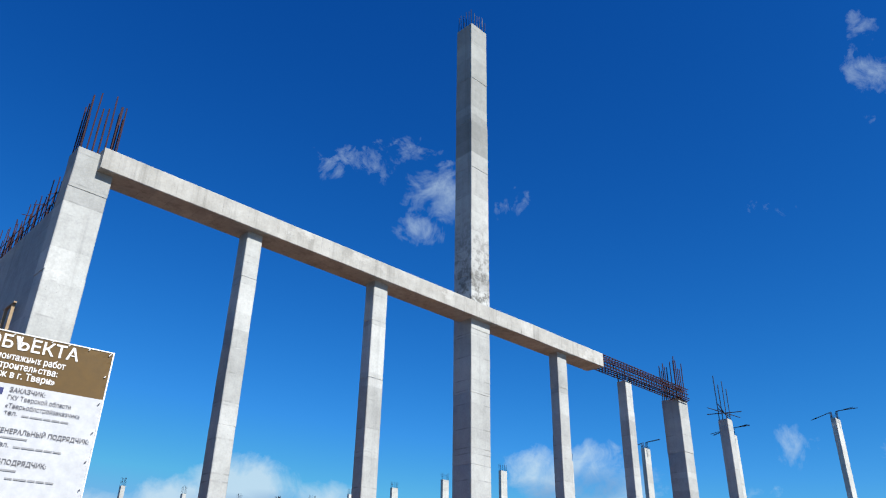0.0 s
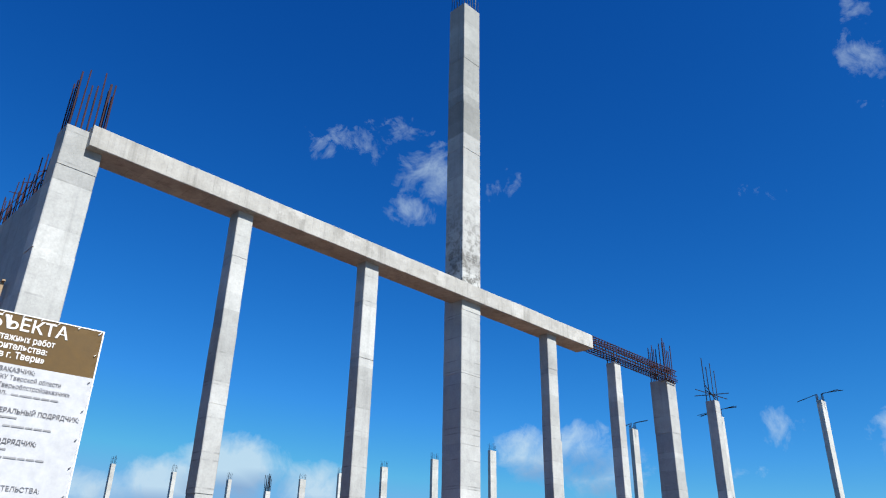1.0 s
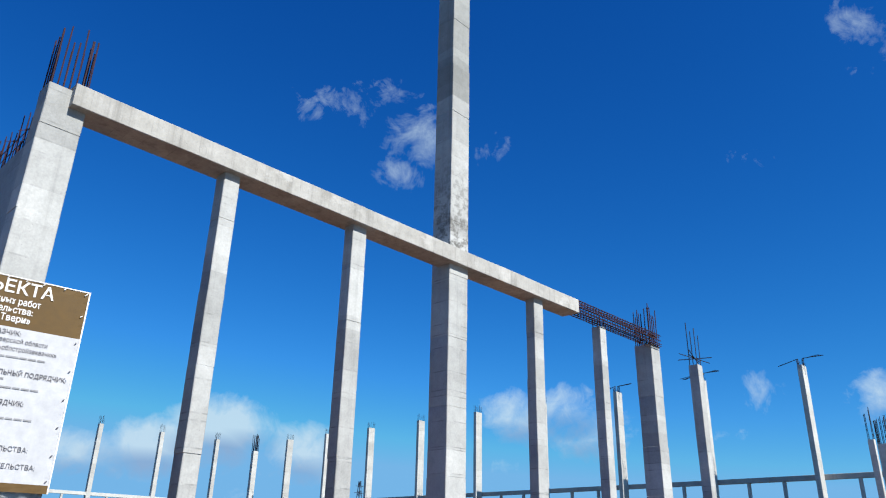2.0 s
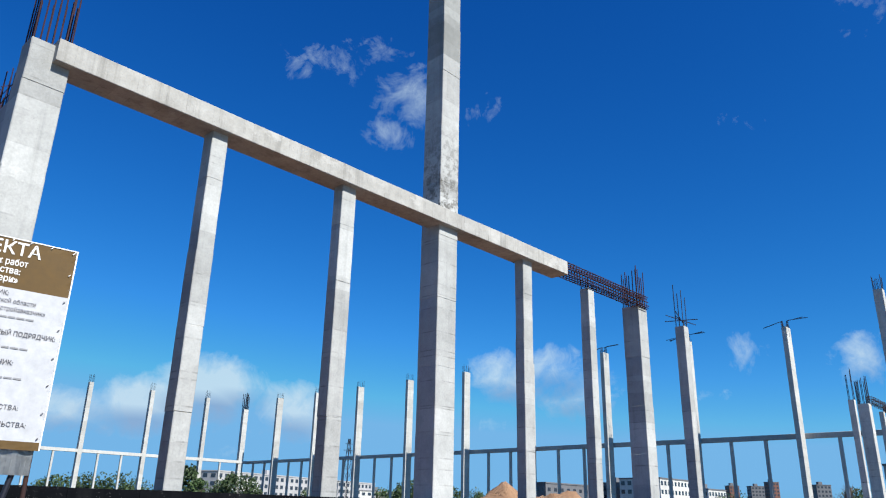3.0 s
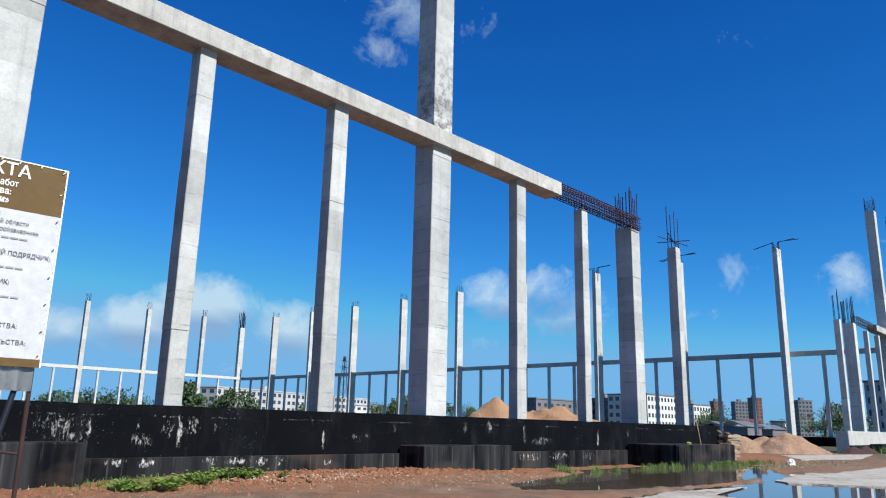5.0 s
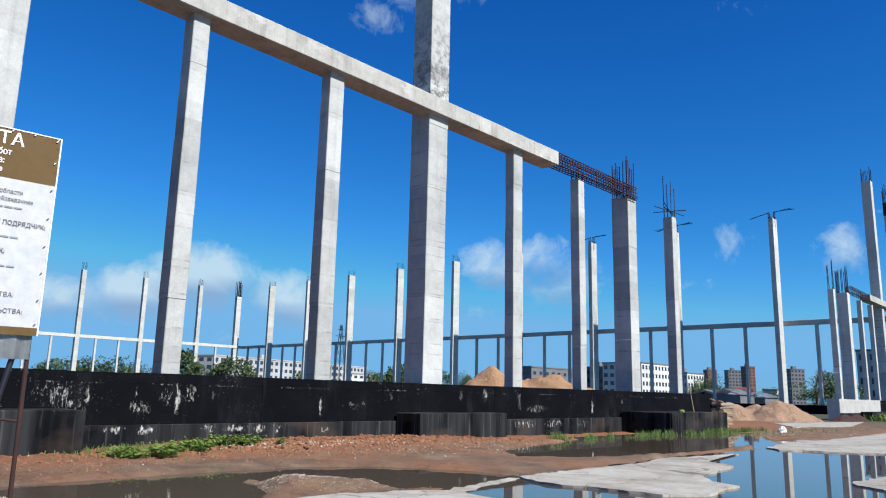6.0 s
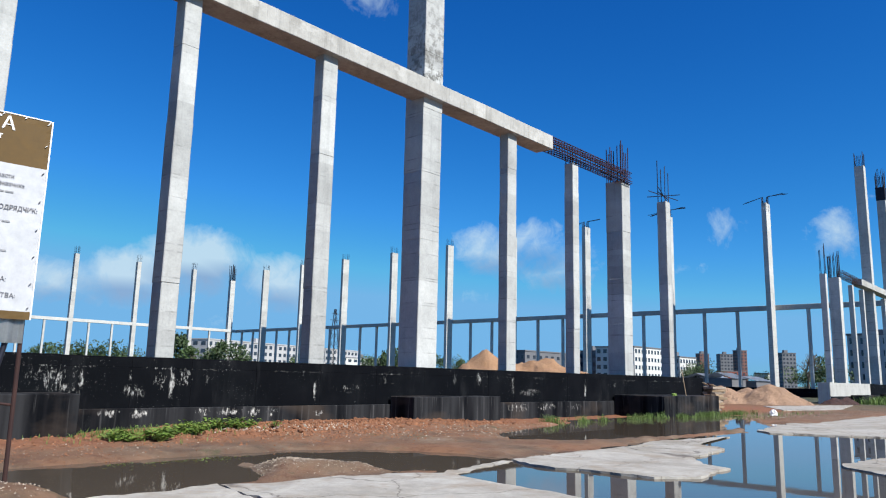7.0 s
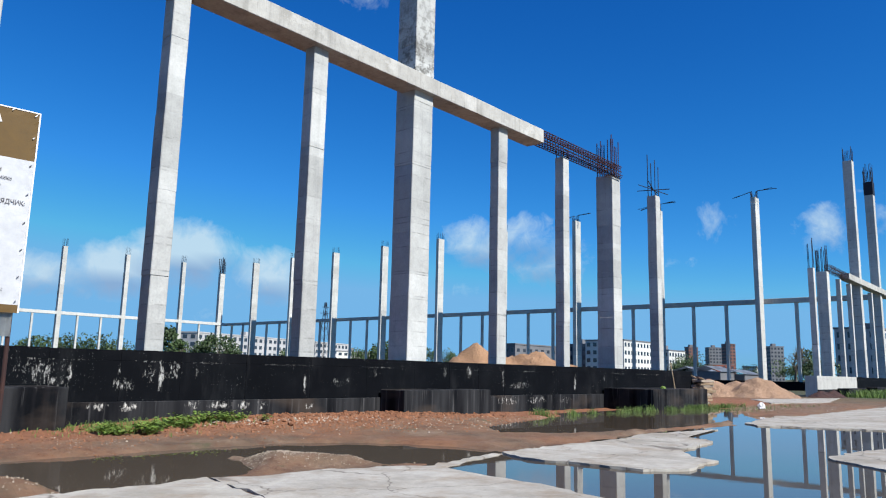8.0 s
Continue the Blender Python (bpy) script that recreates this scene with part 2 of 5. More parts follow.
def bitumen_material(lime=True):
    """Black waterproofing paint, worn grey in places, with chips and white lime runs."""
    m = material("bitumen_paint", (0.0035, 0.0042, 0.0058), 0.75, dark=(0.0022, 0.0027, 0.004), light=(0.008, 0.009, 0.011), scale=0.8, fine=12.0, bump=0.4,
                 bump_size=0.015, spec=0.04)
    nd, ln, bsdf = nodes_of(m)
    pos = nd.new("ShaderNodeNewGeometry").outputs["Position"]
    colour = bsdf.inputs["Base Color"].links[0].from_socket

    def stains(colour, stretch, s, lo, hi, tone, patch_scale, patch_lo, patch_hi):
        v = nd.new("ShaderNodeVectorMath")
        v.operation = "MULTIPLY"
        v.inputs[1].default_value = stretch
        ln.new(pos, v.inputs[0])
        a = nd.new("ShaderNodeTexNoise")
        a.inputs["Scale"].default_value, a.inputs["Detail"].default_value, a.inputs["Roughness"].default_value = s, 8.0, 0.68
        ln.new(v.outputs[0], a.inputs["Vector"])
        p = nd.new("ShaderNodeTexNoise")
        p.inputs["Scale"].default_value, p.inputs["Detail"].default_value = patch_scale, 2.0
        ln.new(pos, p.inputs["Vector"])
        r1, r2 = nd.new("ShaderNodeMapRange"), nd.new("ShaderNodeMapRange")
        for r, src, x, y in ((r1, a, lo, hi), (r2, p, patch_lo, patch_hi)):
            ln.new(src.outputs["Fac"], r.inputs[0])
            r.inputs[1].default_value, r.inputs[2].default_value = x, y
        mul = nd.new("ShaderNodeMath")
        mul.operation = "MULTIPLY"
        ln.new(r1.outputs[0], mul.inputs[0])
        ln.new(r2.outputs[0], mul.inputs[1])
        mix = nd.new("ShaderNodeMix")
        mix.data_type = "RGBA"
        ln.new(mul.outputs[0], mix.inputs[0])
        ln.new(colour, mix.inputs[6])
        mix.inputs[7].default_value = (*tone, 1)
        return mix.outputs[2]

    colour = stains(colour, (1, 1, 0.25), 1.6, 0.52, 0.75, (0.016, 0.017, 0.019), 0.35, 0.42, 0.6)
    if lime:
        colour = stains(colour, (1, 1, 0.8), 20.0, 0.635, 0.665, (0.30, 0.30, 0.30), 1.1, 0.50, 0.60)
        colour = stains(colour, (2.6, 2.6, 0.10), 1.7, 0.69, 0.72, (0.16, 0.16, 0.16), 0.8, 0.48, 0.6)
    ln.new(colour, bsdf.inputs["Base Color"])
    return m


def plinth_material(name="worn_bitumen", lime=True):
    """Lower, worn course: black paint faded to grey, lime wash near the top, mud splash."""
    m = bitumen_material(lime)
    m.name = name
    nd, ln, bsdf = nodes_of(m)
    geo = nd.new("ShaderNodeNewGeometry").outputs["Position"]
    colour = bsdf.inputs["Base Color"].links[0].from_socket

    def noise_mix(colour, stretch, s, lo, hi, tone, strength, patch=0.0):
        v = nd.new("ShaderNodeVectorMath")
        v.operation = "MULTIPLY"
        v.inputs[1].default_value = stretch
        ln.new(geo, v.inputs[0])
        a = nd.new("ShaderNodeTexNoise")
        a.inputs["Scale"].default_value, a.inputs["Detail"].default_value = s, 7.0
        ln.new(v.outputs[0], a.inputs["Vector"])
        r = nd.new("ShaderNodeMapRange")
        ln.new(a.outputs["Fac"], r.inputs[0])
        r.inputs[1].default_value, r.inputs[2].default_value, r.inputs[4].default_value = lo, hi, strength
        mix = nd.new("ShaderNodeMix")
        mix.data_type = "RGBA"
        fac = r.outputs[0]
        if patch:
            n2, r2, mul = nd.new("ShaderNodeTexNoise"), nd.new("ShaderNodeMapRange"), nd.new("ShaderNodeMath")
            n2.inputs["Scale"].default_value, n2.inputs["Detail"].default_value = patch, 3.0
            ln.new(geo, n2.inputs["Vector"])
            ln.new(n2.outputs["Fac"], r2.inputs[0])
            r2.inputs[1].default_value, r2.inputs[2].default_value = 0.50, 0.58
            mul.operation = "MULTIPLY"
            ln.new(fac, mul.inputs[0])
            ln.new(r2.outputs[0], mul.inputs[1])
            fac = mul.outputs[0]
        ln.new(fac, mix.inputs[0])
        ln.new(colour, mix.inputs[6])
        mix.inputs[7].default_value = (*tone, 1)
        return mix.outputs[2]

    colour = noise_mix(colour, (1.2, 1.2, 0.15), 1.1, 0.38, 0.62, (0.030, 0.031, 0.034), 0.9)
    colour = noise_mix(colour, (5.0, 5.0, 0.25), 1.0, 0.50, 0.62, (0.010, 0.010, 0.012), 0.5)
    colour = noise_mix(colour, (7.0, 7.0, 0.3), 1.0, 0.58, 0.68, (0.075, 0.075, 0.078), 0.7)
    colour = noise_mix(colour, (0.4, 0.4, 0.8), 0.8, 0.55, 0.7, (0.075, 0.058, 0.047), 0.45)
    ln.new(colour, bsdf.inputs["Base Color"])
    return m


BITUMEN = bitumen_material()
lime_marks(BITUMEN, [(8.3, 1.45, 0.9, 0.32, 0.8), (8.6, 1.12, 0.8, 0.22, 0.8), (9.07, 1.3, 0.10, 0.4, 1.1), (10.6, 1.0, 0.42, 0.26, 1.1),
                     (10.5, 1.4, 0.06, 0.4, 0.9), (11.8, 1.25, 0.11, 0.6, 1.7), (11.45, 1.35, 0.28, 0.3, 0.8), (12.2, 1.42, 0.36, 0.32, 1.0),
                     (13.0, 1.5, 0.06, 0.35, 0.9), (17.38, 1.1, 0.10, 0.5, 1.8), (20.9, 1.55, 0.14, 0.3, 1.0), (19.0, 1.15, 0.9, 0.2, 0.6),
                     (25.2, 1.6, 0.18, 0.3, 1.0), (26.85, 1.6, 0.24, 0.3, 1.1), (29.5, 1.3, 0.14, 0.55, 1.4), (30.9, 1.0, 1.0, 0.2, 0.9),
                     (36.2, 1.15, 0.15, 0.55, 1.5), (39.5, 1.55, 0.24, 0.3, 0.8)], (0.36, 0.36, 0.35), 15.0, 8.0, 1.715)
PLINTH = plinth_material()
lime_marks(PLINTH, [(9.9, 0.40, 0.45, 0.14, 1.0), (10.8, 0.38, 0.38, 0.16, 1.1), (12.9, 0.40, 0.36, 0.16, 1.2), (13.9, 0.38, 0.55, 0.15, 1.5),
                    (14.75, 0.36, 0.28, 0.18, 1.4), (15.5, 0.36, 0.28, 0.18, 1.3), (17.5, 0.3, 0.3, 0.15, 0.9), (29.8, 0.30, 1.0, 0.24, 0.9),
                    (32.3, 0.28, 0.9, 0.24, 0.9), (35.0, 0.26, 0.8, 0.22, 0.8)], (0.46, 0.45, 0.43), 11.0, 9.0)
BLOCK = plinth_material("block_bitumen", False)
PALE_WALL = material("pale_concrete", (0.390, 0.390, 0.375), 0.9, scale=1.0, fine=10, bump=0.2, streak=0.3)
SAND = material("sand", (0.313, 0.184, 0.105), 0.95, dark=(0.231, 0.129, 0.071), light=(0.367, 0.231, 0.143), scale=0.7, fine=3.5, bump=1.0, bump_size=0.25)
SAND_PALE = material("earth_fill", (0.29, 0.185, 0.122), 0.95, dark=(0.20, 0.125, 0.08), light=(0.36, 0.24, 0.165), scale=0.6, fine=3.0, bump=1.0, bump_size=0.25)
EARTH_CLOD = material("earth_clod", (0.17, 0.075, 0.038), 0.95, scale=3, fine=18, bump=0.8, bump_size=0.02, random_value=0.35)
TIMBER = material("old_timber", (0.255, 0.188, 0.120), 0.85, dark=(0.128, 0.083, 0.053), light=(0.345, 0.277, 0.195), scale=1.5, fine=20, bump=0.4, random_value=0.3)
RUBBLE = material("rubble", (0.270, 0.225, 0.180), 0.9, scale=6.0, fine=40, bump=0.4, random_value=0.35)
ZINC = material("galvanised_sheet", (0.42, 0.44, 0.45), 0.45, metal=0.7, scale=2.0, fine=15, bump=0.1, streak=0.4)
BROWN_PRINT = material("brown_print", (0.098, 0.06, 0.021), 0.6, dark=(0.085, 0.052, 0.018), light=(0.11, 0.068, 0.025), scale=0.8, fine=6, bump=0.08, spec=0.2)
WHITE_PRINT = material("white_print", (0.43, 0.445, 0.475), 0.5, dark=(0.42, 0.435, 0.465), light=(0.44, 0.455, 0.485), scale=0.4, fine=5, bump=0.08, spec=0.3)
LETTER_WHITE = material("white_lettering", (0.680, 0.680, 0.680), 0.5, scale=3, fine=30, bump=0)
LETTER_GREY = material("grey_lettering", (0.10, 0.10, 0.115), 0.5, scale=3, fine=30, bump=0)
LETTER_PALE = material("pale_grey_print", (0.24, 0.245, 0.26), 0.5, scale=3, fine=30, bump=0)
LOGO_BLUE = material("blue_print", (0.012, 0.02, 0.12), 0.5, scale=3, fine=30, bump=0)
LEAF = material("leaves", (0.034, 0.064, 0.019), 0.6, dark=(0.016, 0.032, 0.010), light=(0.056, 0.096, 0.028), scale=0.35, fine=3.0, bump=0, random_value=0.25)
WEED = material("weed_leaves", (0.12, 0.19, 0.03), 0.6, dark=(0.05, 0.09, 0.015), light=(0.22, 0.28, 0.06), scale=4.0, fine=12, bump=0)
GRASS = material("grass_blades", (0.091, 0.154, 0.032), 0.6, dark=(0.049, 0.084, 0.014), light=(0.175, 0.224, 0.063), scale=2.0, fine=12, bump=0)
BARK = material("bark", (0.12, 0.095, 0.075), 0.9, scale=3, fine=20)
PLASTIC_BAG = material("white_plastic", (0.600, 0.600, 0.600), 0.4, scale=5, fine=20, bump=0.1)
FACADE_WHITE = material("white_facade", (0.528, 0.528, 0.512), 0.85, scale=0.1, fine=1.5, bump=0.05)
FACADE_PALE = material("pale_panel_facade", (0.391, 0.391, 0.399), 0.85, scale=0.1, fine=1.5, bump=0.05)
FACADE_GREY = material("grey_facade", (0.13, 0.135, 0.15), 0.85, scale=0.1, fine=1.5, bump=0.05)
FACADE_RED = material("red_brick_facade", (0.240, 0.072, 0.048), 0.85, scale=0.1, fine=1.5, bump=0.05)
FACADE_BROWN = material("brown_facade", (0.15, 0.07, 0.055), 0.85, scale=0.1, fine=1.5, bump=0.05)
ROOF_GREY = material("sheet_roof", (0.33, 0.37, 0.42), 0.5, metal=0.4, scale=0.2, fine=2, bump=0.1)
GLASS_DARK = material("window_glass", (0.035, 0.045, 0.06), 0.12, scale=0.5, fine=2, bump=0, spec=0.6)


def slab_wear():
    """Hairline cracks, tan dirt and small spalls on the cast slabs."""
    nd, ln, bsdf = nodes_of(CONCRETE_SLAB)
    colour = bsdf.inputs["Base Color"].links[0].from_socket
    pos = nd.new("ShaderNodeNewGeometry").outputs["Position"]
    warp = nd.new("ShaderNodeTexNoise")
    warp.inputs["Scale"].default_value, warp.inputs["Detail"].default_value = 0.8, 7.0
    ln.new(pos, warp.inputs["Vector"])
    bent = nd.new("ShaderNodeVectorMath")
    bent.operation = "MULTIPLY_ADD"
    bent.inputs[1].default_value = (1.6, 1.6, 0.0)
    ln.new(warp.outputs["Color"], bent.inputs[0])
    ln.new(pos, bent.inputs[2])
    cells = nd.new("ShaderNodeTexVoronoi")
    cells.feature, cells.inputs["Scale"].default_value = "DISTANCE_TO_EDGE", 0.42
    ln.new(bent.outputs[0], cells.inputs["Vector"])
    dirt = nd.new("ShaderNodeTexNoise")
    dirt.inputs["Scale"].default_value, dirt.inputs["Detail"].default_value, dirt.inputs["Roughness"].default_value = 0.9, 10.0, 0.72
    ln.new(pos, dirt.inputs["Vector"])
    spall = nd.new("ShaderNodeTexNoise")
    spall.inputs["Scale"].default_value, spall.inputs["Detail"].default_value, spall.inputs["Roughness"].default_value = 9.0, 6.0, 0.7
    ln.new(pos, spall.inputs["Vector"])
    for src, lo, hi, v0, v1, tone in ((dirt.outputs["Fac"], 0.50, 0.66, 0.0, 0.75, (0.21, 0.165, 0.12)), (spall.outputs["Fac"], 0.62, 0.68, 0.0, 0.6, (0.14, 0.115, 0.09)),
                                      (cells.outputs["Distance"], 0.0, 0.012, 0.8, 0.0, (0.07, 0.055, 0.045))):
        r, mix = nd.new("ShaderNodeMapRange"), nd.new("ShaderNodeMix")
        ln.new(src, r.inputs[0])
        for i, q in enumerate((lo, hi, v0, v1)):
            r.inputs[i + 1].default_value = q
        mix.data_type = "RGBA"
        ln.new(r.outputs[0], mix.inputs[0])
        ln.new(colour, mix.inputs[6])
        mix.inputs[7].default_value = (*tone, 1)
        colour = mix.outputs[2]
    ln.new(colour, bsdf.inputs["Base Color"])


slab_wear()


def rough_column_material():
    """Column concrete with a mottled dark band of leaked grout just above the beam."""
    m = CONCRETE.copy()
    m.name = "stained_concrete"
    nd, ln, bsdf = nodes_of(m)
    colour = bsdf.inputs["Base Color"].links[0].from_socket
    pos = nd.new("ShaderNodeNewGeometry").outputs["Position"]
    n = nd.new("ShaderNodeTexNoise")
    n.inputs["Scale"].default_value, n.inputs["Detail"].default_value, n.inputs["Roughness"].default_value = 3.2, 9.0, 0.72
    ln.new(pos, n.inputs["Vector"])
    spots = nd.new("ShaderNodeMapRange")
    spots.inputs[1].default_value, spots.inputs[2].default_value = 0.47, 0.58
    ln.new(n.outputs["Fac"], spots.inputs[0])
    sep = nd.new("ShaderNodeSeparateXYZ")
    ln.new(pos, sep.inputs[0])
    span = nd.new("ShaderNodeMapRange")
    span.inputs[1].default_value, span.inputs[2].default_value, span.inputs[3].default_value, span.inputs[4].default_value = 15.6, 20.5, 0.85, 0.0
    ln.new(sep.outputs["Z"], span.inputs[0])
    mul = nd.new("ShaderNodeMath")
    mul.operation = "MULTIPLY"
    ln.new(spots.outputs[0], mul.inputs[0])
    ln.new(span.outputs[0], mul.inputs[1])
    above = nd.new("ShaderNodeMath")
    above.operation = "GREATER_THAN"
    above.inputs[1].default_value = 14.5
    ln.new(sep.outputs["Z"], above.inputs[0])
    mul2 = nd.new("ShaderNodeMath")
    mul2.operation = "MULTIPLY"
    ln.new(mul.outputs[0], mul2.inputs[0])
    ln.new(above.outputs[0], mul2.inputs[1])
    mix = nd.new("ShaderNodeMix")
    mix.data_type = "RGBA"
    ln.new(mul2.outputs[0], mix.inputs[0])
    ln.new(colour, mix.inputs[6])
    mix.inputs[7].default_value = (0.09, 0.088, 0.08, 1)
    # the last pour is a greyer mix
    late = nd.new("ShaderNodeMapRange")
    late.inputs[1].default_value, late.inputs[2].default_value, late.inputs[4].default_value = 23.28, 23.32, 0.75
    ln.new(sep.outputs["Z"], late.inputs[0])
    grey = nd.new("ShaderNodeMix")
    grey.data_type, grey.blend_type = "RGBA", "MULTIPLY"
    grey.inputs[7].default_value = (0.60, 0.61, 0.60, 1)
    ln.new(late.outputs[0], grey.inputs[0])
    ln.new(mix.outputs[2], grey.inputs[6])
    ln.new(grey.outputs[2], bsdf.inputs["Base Color"])
    return m


STAINED = rough_column_material()


def water_material():
    m = bpy.data.materials.new("puddle_water")
    m.use_nodes = True
    nd, ln, bsdf = nodes_of(m)
    bsdf.inputs["Base Color"].default_value = (0.070, 0.056, 0.042, 1)
    bsdf.inputs["Roughness"].default_value = 0.02
    bsdf.inputs["IOR"].default_value = 1.33
    bsdf.inputs["Specular IOR Level"].default_value = 0.4
    pos = nd.new("ShaderNodeNewGeometry").outputs["Position"]
    n = nd.new("ShaderNodeTexNoise")
    n.inputs["Scale"].default_value, n.inputs["Detail"].default_value = 2.2, 3.0
    ln.new(pos, n.inputs["Vector"])
    b = nd.new("ShaderNodeBump")
    b.inputs["Strength"].default_value, b.inputs["Distance"].default_value = 0.05, 0.01
    ln.new(n.outputs["Fac"], b.inputs["Height"])
    ln.new(b.outputs[0], bsdf.inputs["Normal"])
    return m


def ground_material():
    """Brown building-site mud with pebbles, redder earth near the footing, grass and dust far off."""
    m = material("site_mud", (0.145, 0.096, 0.062), 0.95, dark=(0.07, 0.044, 0.028), light=(0.22, 0.155, 0.105), scale=0.7, fine=11.0, amount=1.0,
                 bump=1.0, bump_size=0.06, mottle=1.0)
    nd, ln, bsdf = nodes_of(m)
    colour = bsdf.inputs["Base Color"].links[0].from_socket
    pos = nd.new("ShaderNodeNewGeometry").outputs["Position"]

    def layer(colour, scale, lo, hi, tone, strength, kind="noise"):
        if kind == "noise":
            a = nd.new("ShaderNodeTexNoise")
            a.inputs["Detail"].default_value, a.inputs["Roughness"].default_value = 7.0, 0.65
            src = a.outputs["Fac"]
        else:
            a = nd.new("ShaderNodeTexVoronoi")
            src = a.outputs["Distance"]
        a.inputs["Scale"].default_value = scale
        ln.new(pos, a.inputs["Vector"])
        r = nd.new("ShaderNodeMapRange")
        ln.new(src, r.inputs[0])
        r.inputs[1].default_value, r.inputs[2].default_value, r.inputs[4].default_value = lo, hi, strength
        if kind != "noise":
            r.inputs[3].default_value, r.inputs[4].default_value = strength, 0.0
        mix = nd.new("ShaderNodeMix")
        mix.data_type = "RGBA"
        ln.new(r.outputs[0], mix.inputs[0])
        ln.new(colour, mix.inputs[6])
        mix.inputs[7].default_value = (*tone, 1)
        return mix.outputs[2]

    colour = layer(colour, 0.25, 0.44, 0.62, (0.19, 0.088, 0.044), 0.8)
    part_y = nd.new("ShaderNodeSeparateXYZ")
    ln.new(pos, part_y.inputs[0])
    wob = nd.new("ShaderNodeTexNoise")
    wob.inputs["Scale"].default_value, wob.inputs["Detail"].default_value, wob.inputs["Roughness"].default_value = 0.9, 8.0, 0.7
    ln.new(pos, wob.inputs["Vector"])
    sway = nd.new("ShaderNodeMath")
    sway.operation, sway.inputs[1].default_value = "MULTIPLY_ADD", 5.0
    ln.new(wob.outputs["Fac"], sway.inputs[0])
    ln.new(part_y.outputs["Y"], sway.inputs[2])
    belt = nd.new("ShaderNodeMapRange")
    belt.inputs[1].default_value, belt.inputs[2].default_value, belt.inputs[4].default_value = 19.4, 21.2, 0.85
    ln.new(sway.outputs[0], belt.inputs[0])
    red = nd.new("ShaderNodeMix")
    red.data_type = "RGBA"
    red.inputs[7].default_value = (0.215, 0.085, 0.040, 1)
    ln.new(belt.outputs[0], red.inputs[0])
    ln.new(colour, red.inputs[6])
    colour = layer(red.outputs[2], 3.2, 0.52, 0.66, (0.10, 0.045, 0.024), 0.7)
    colour = layer(colour, 7.0, 0.10, 0.16, (0.24, 0.20, 0.16), 0.3, "cells")
    colour = layer(colour, 1.1, 0.60, 0.70, (0.055, 0.065, 0.025), 0.6)
    # rough grass and wet clay beyond the works, toned dark to weaken bounced light
    far = nd.new("ShaderNodeVectorMath")
    far.operation = "DISTANCE"
    far.inputs[1].default_value = (28.0, 10.0, 0.0)
    ln.new(pos, far.inputs[0])
    reach = nd.new("ShaderNodeMapRange")
    reach.inputs[1].default_value, reach.inputs[2].default_value = 34.0, 62.0
    ln.new(far.outputs["Value"], reach.inputs[0])
    field = nd.new("ShaderNodeMix")
    field.data_type = "RGBA"
    field.inputs[7].default_value = (0.055, 0.058, 0.03, 1)
    ln.new(reach.outputs[0], field.inputs[0])
    ln.new(colour, field.inputs[6])
    ln.new(field.outputs[2], bsdf.inputs["Base Color"])
    return m


WATER = water_material()
MUD = ground_material()


# ---- mesh helpers ----
def mesh_object(name, bm, mat, parent=None, label="", smooth=False):
    me = bpy.data.meshes.new(name)
    bm.normal_update()
    bm.to_mesh(me)
    bm.free()
    if smooth:
        for p in me.polygons:
            p.use_smooth = True
    if mat:
        me.materials.append(mat)
    ob = new(name, me)
    ob.parent = parent
    if label:
        tagged(ob, label)
    return ob


def part(name, bm, mat, parent, label=""):
    return mesh_object(name, bm, mat, parent, label)


def shared(name, me, parent, m):
    ob = new(name, me)
    ob.parent = parent
    ob.matrix_basis = m
    return ob


def thing(name, at=(0, 0, 0), label="", category="", group="", kind=""):
    ob = new(name)
    ob.location = at
    return tagged(ob, label, category, group, kind)


def box(bm, x0, x1, y0, y1, z0, z1, bevel=0.0):
    c = Matrix.Translation(((x0 + x1) / 2, (y0 + y1) / 2, (z0 + z1) / 2)) @ Matrix.Diagonal((abs(x1 - x0), abs(y1 - y0), abs(z1 - z0), 1))
    made = bmesh.ops.create_cube(bm, size=1.0, matrix=c)
    if bevel:
        edges = {e for v in made["verts"] for e in v.link_edges}
        bmesh.ops.bevel(bm, geom=list(edges), offset=bevel, segments=1, affect="EDGES")
    return bm


def rod(bm, a, b, r, sides=6):
    a, b = Vector(a), Vector(b)
    d = b - a
    m = Matrix.Translation((a + b) / 2) @ d.to_track_quat("Z", "Y").to_matrix().to_4x4()
    bmesh.ops.create_cone(bm, cap_ends=True, segments=sides, radius1=r, radius2=r, depth=d.length, matrix=m)
    return bm


ROD_MESHES = {}


def rod_mesh(r, mat):
    """A unit-length bar along z, from which bars of any length are scaled."""
    key = (r, mat.name)
    if key not in ROD_MESHES:
        bm = bmesh.new()
        rod(bm, (0, 0, 0), (0, 0, 1), r)
        me = bpy.data.meshes.new("bar")
        bm.to_mesh(me)
        bm.free()
        me.materials.append(mat)
        ROD_MESHES[key] = me
    return ROD_MESHES[key]


def bar(parent, a, b, r=0.016, mat=RUST, name="rebar"):
    a, b = Vector(a), Vector(b)
    d = b - a
    m = Matrix.Translation(a) @ d.to_track_quat("Z", "Y").to_matrix().to_4x4() @ Matrix.Diagonal((1, 1, d.length, 1))
    return shared(name, rod_mesh(r, mat), parent, m)


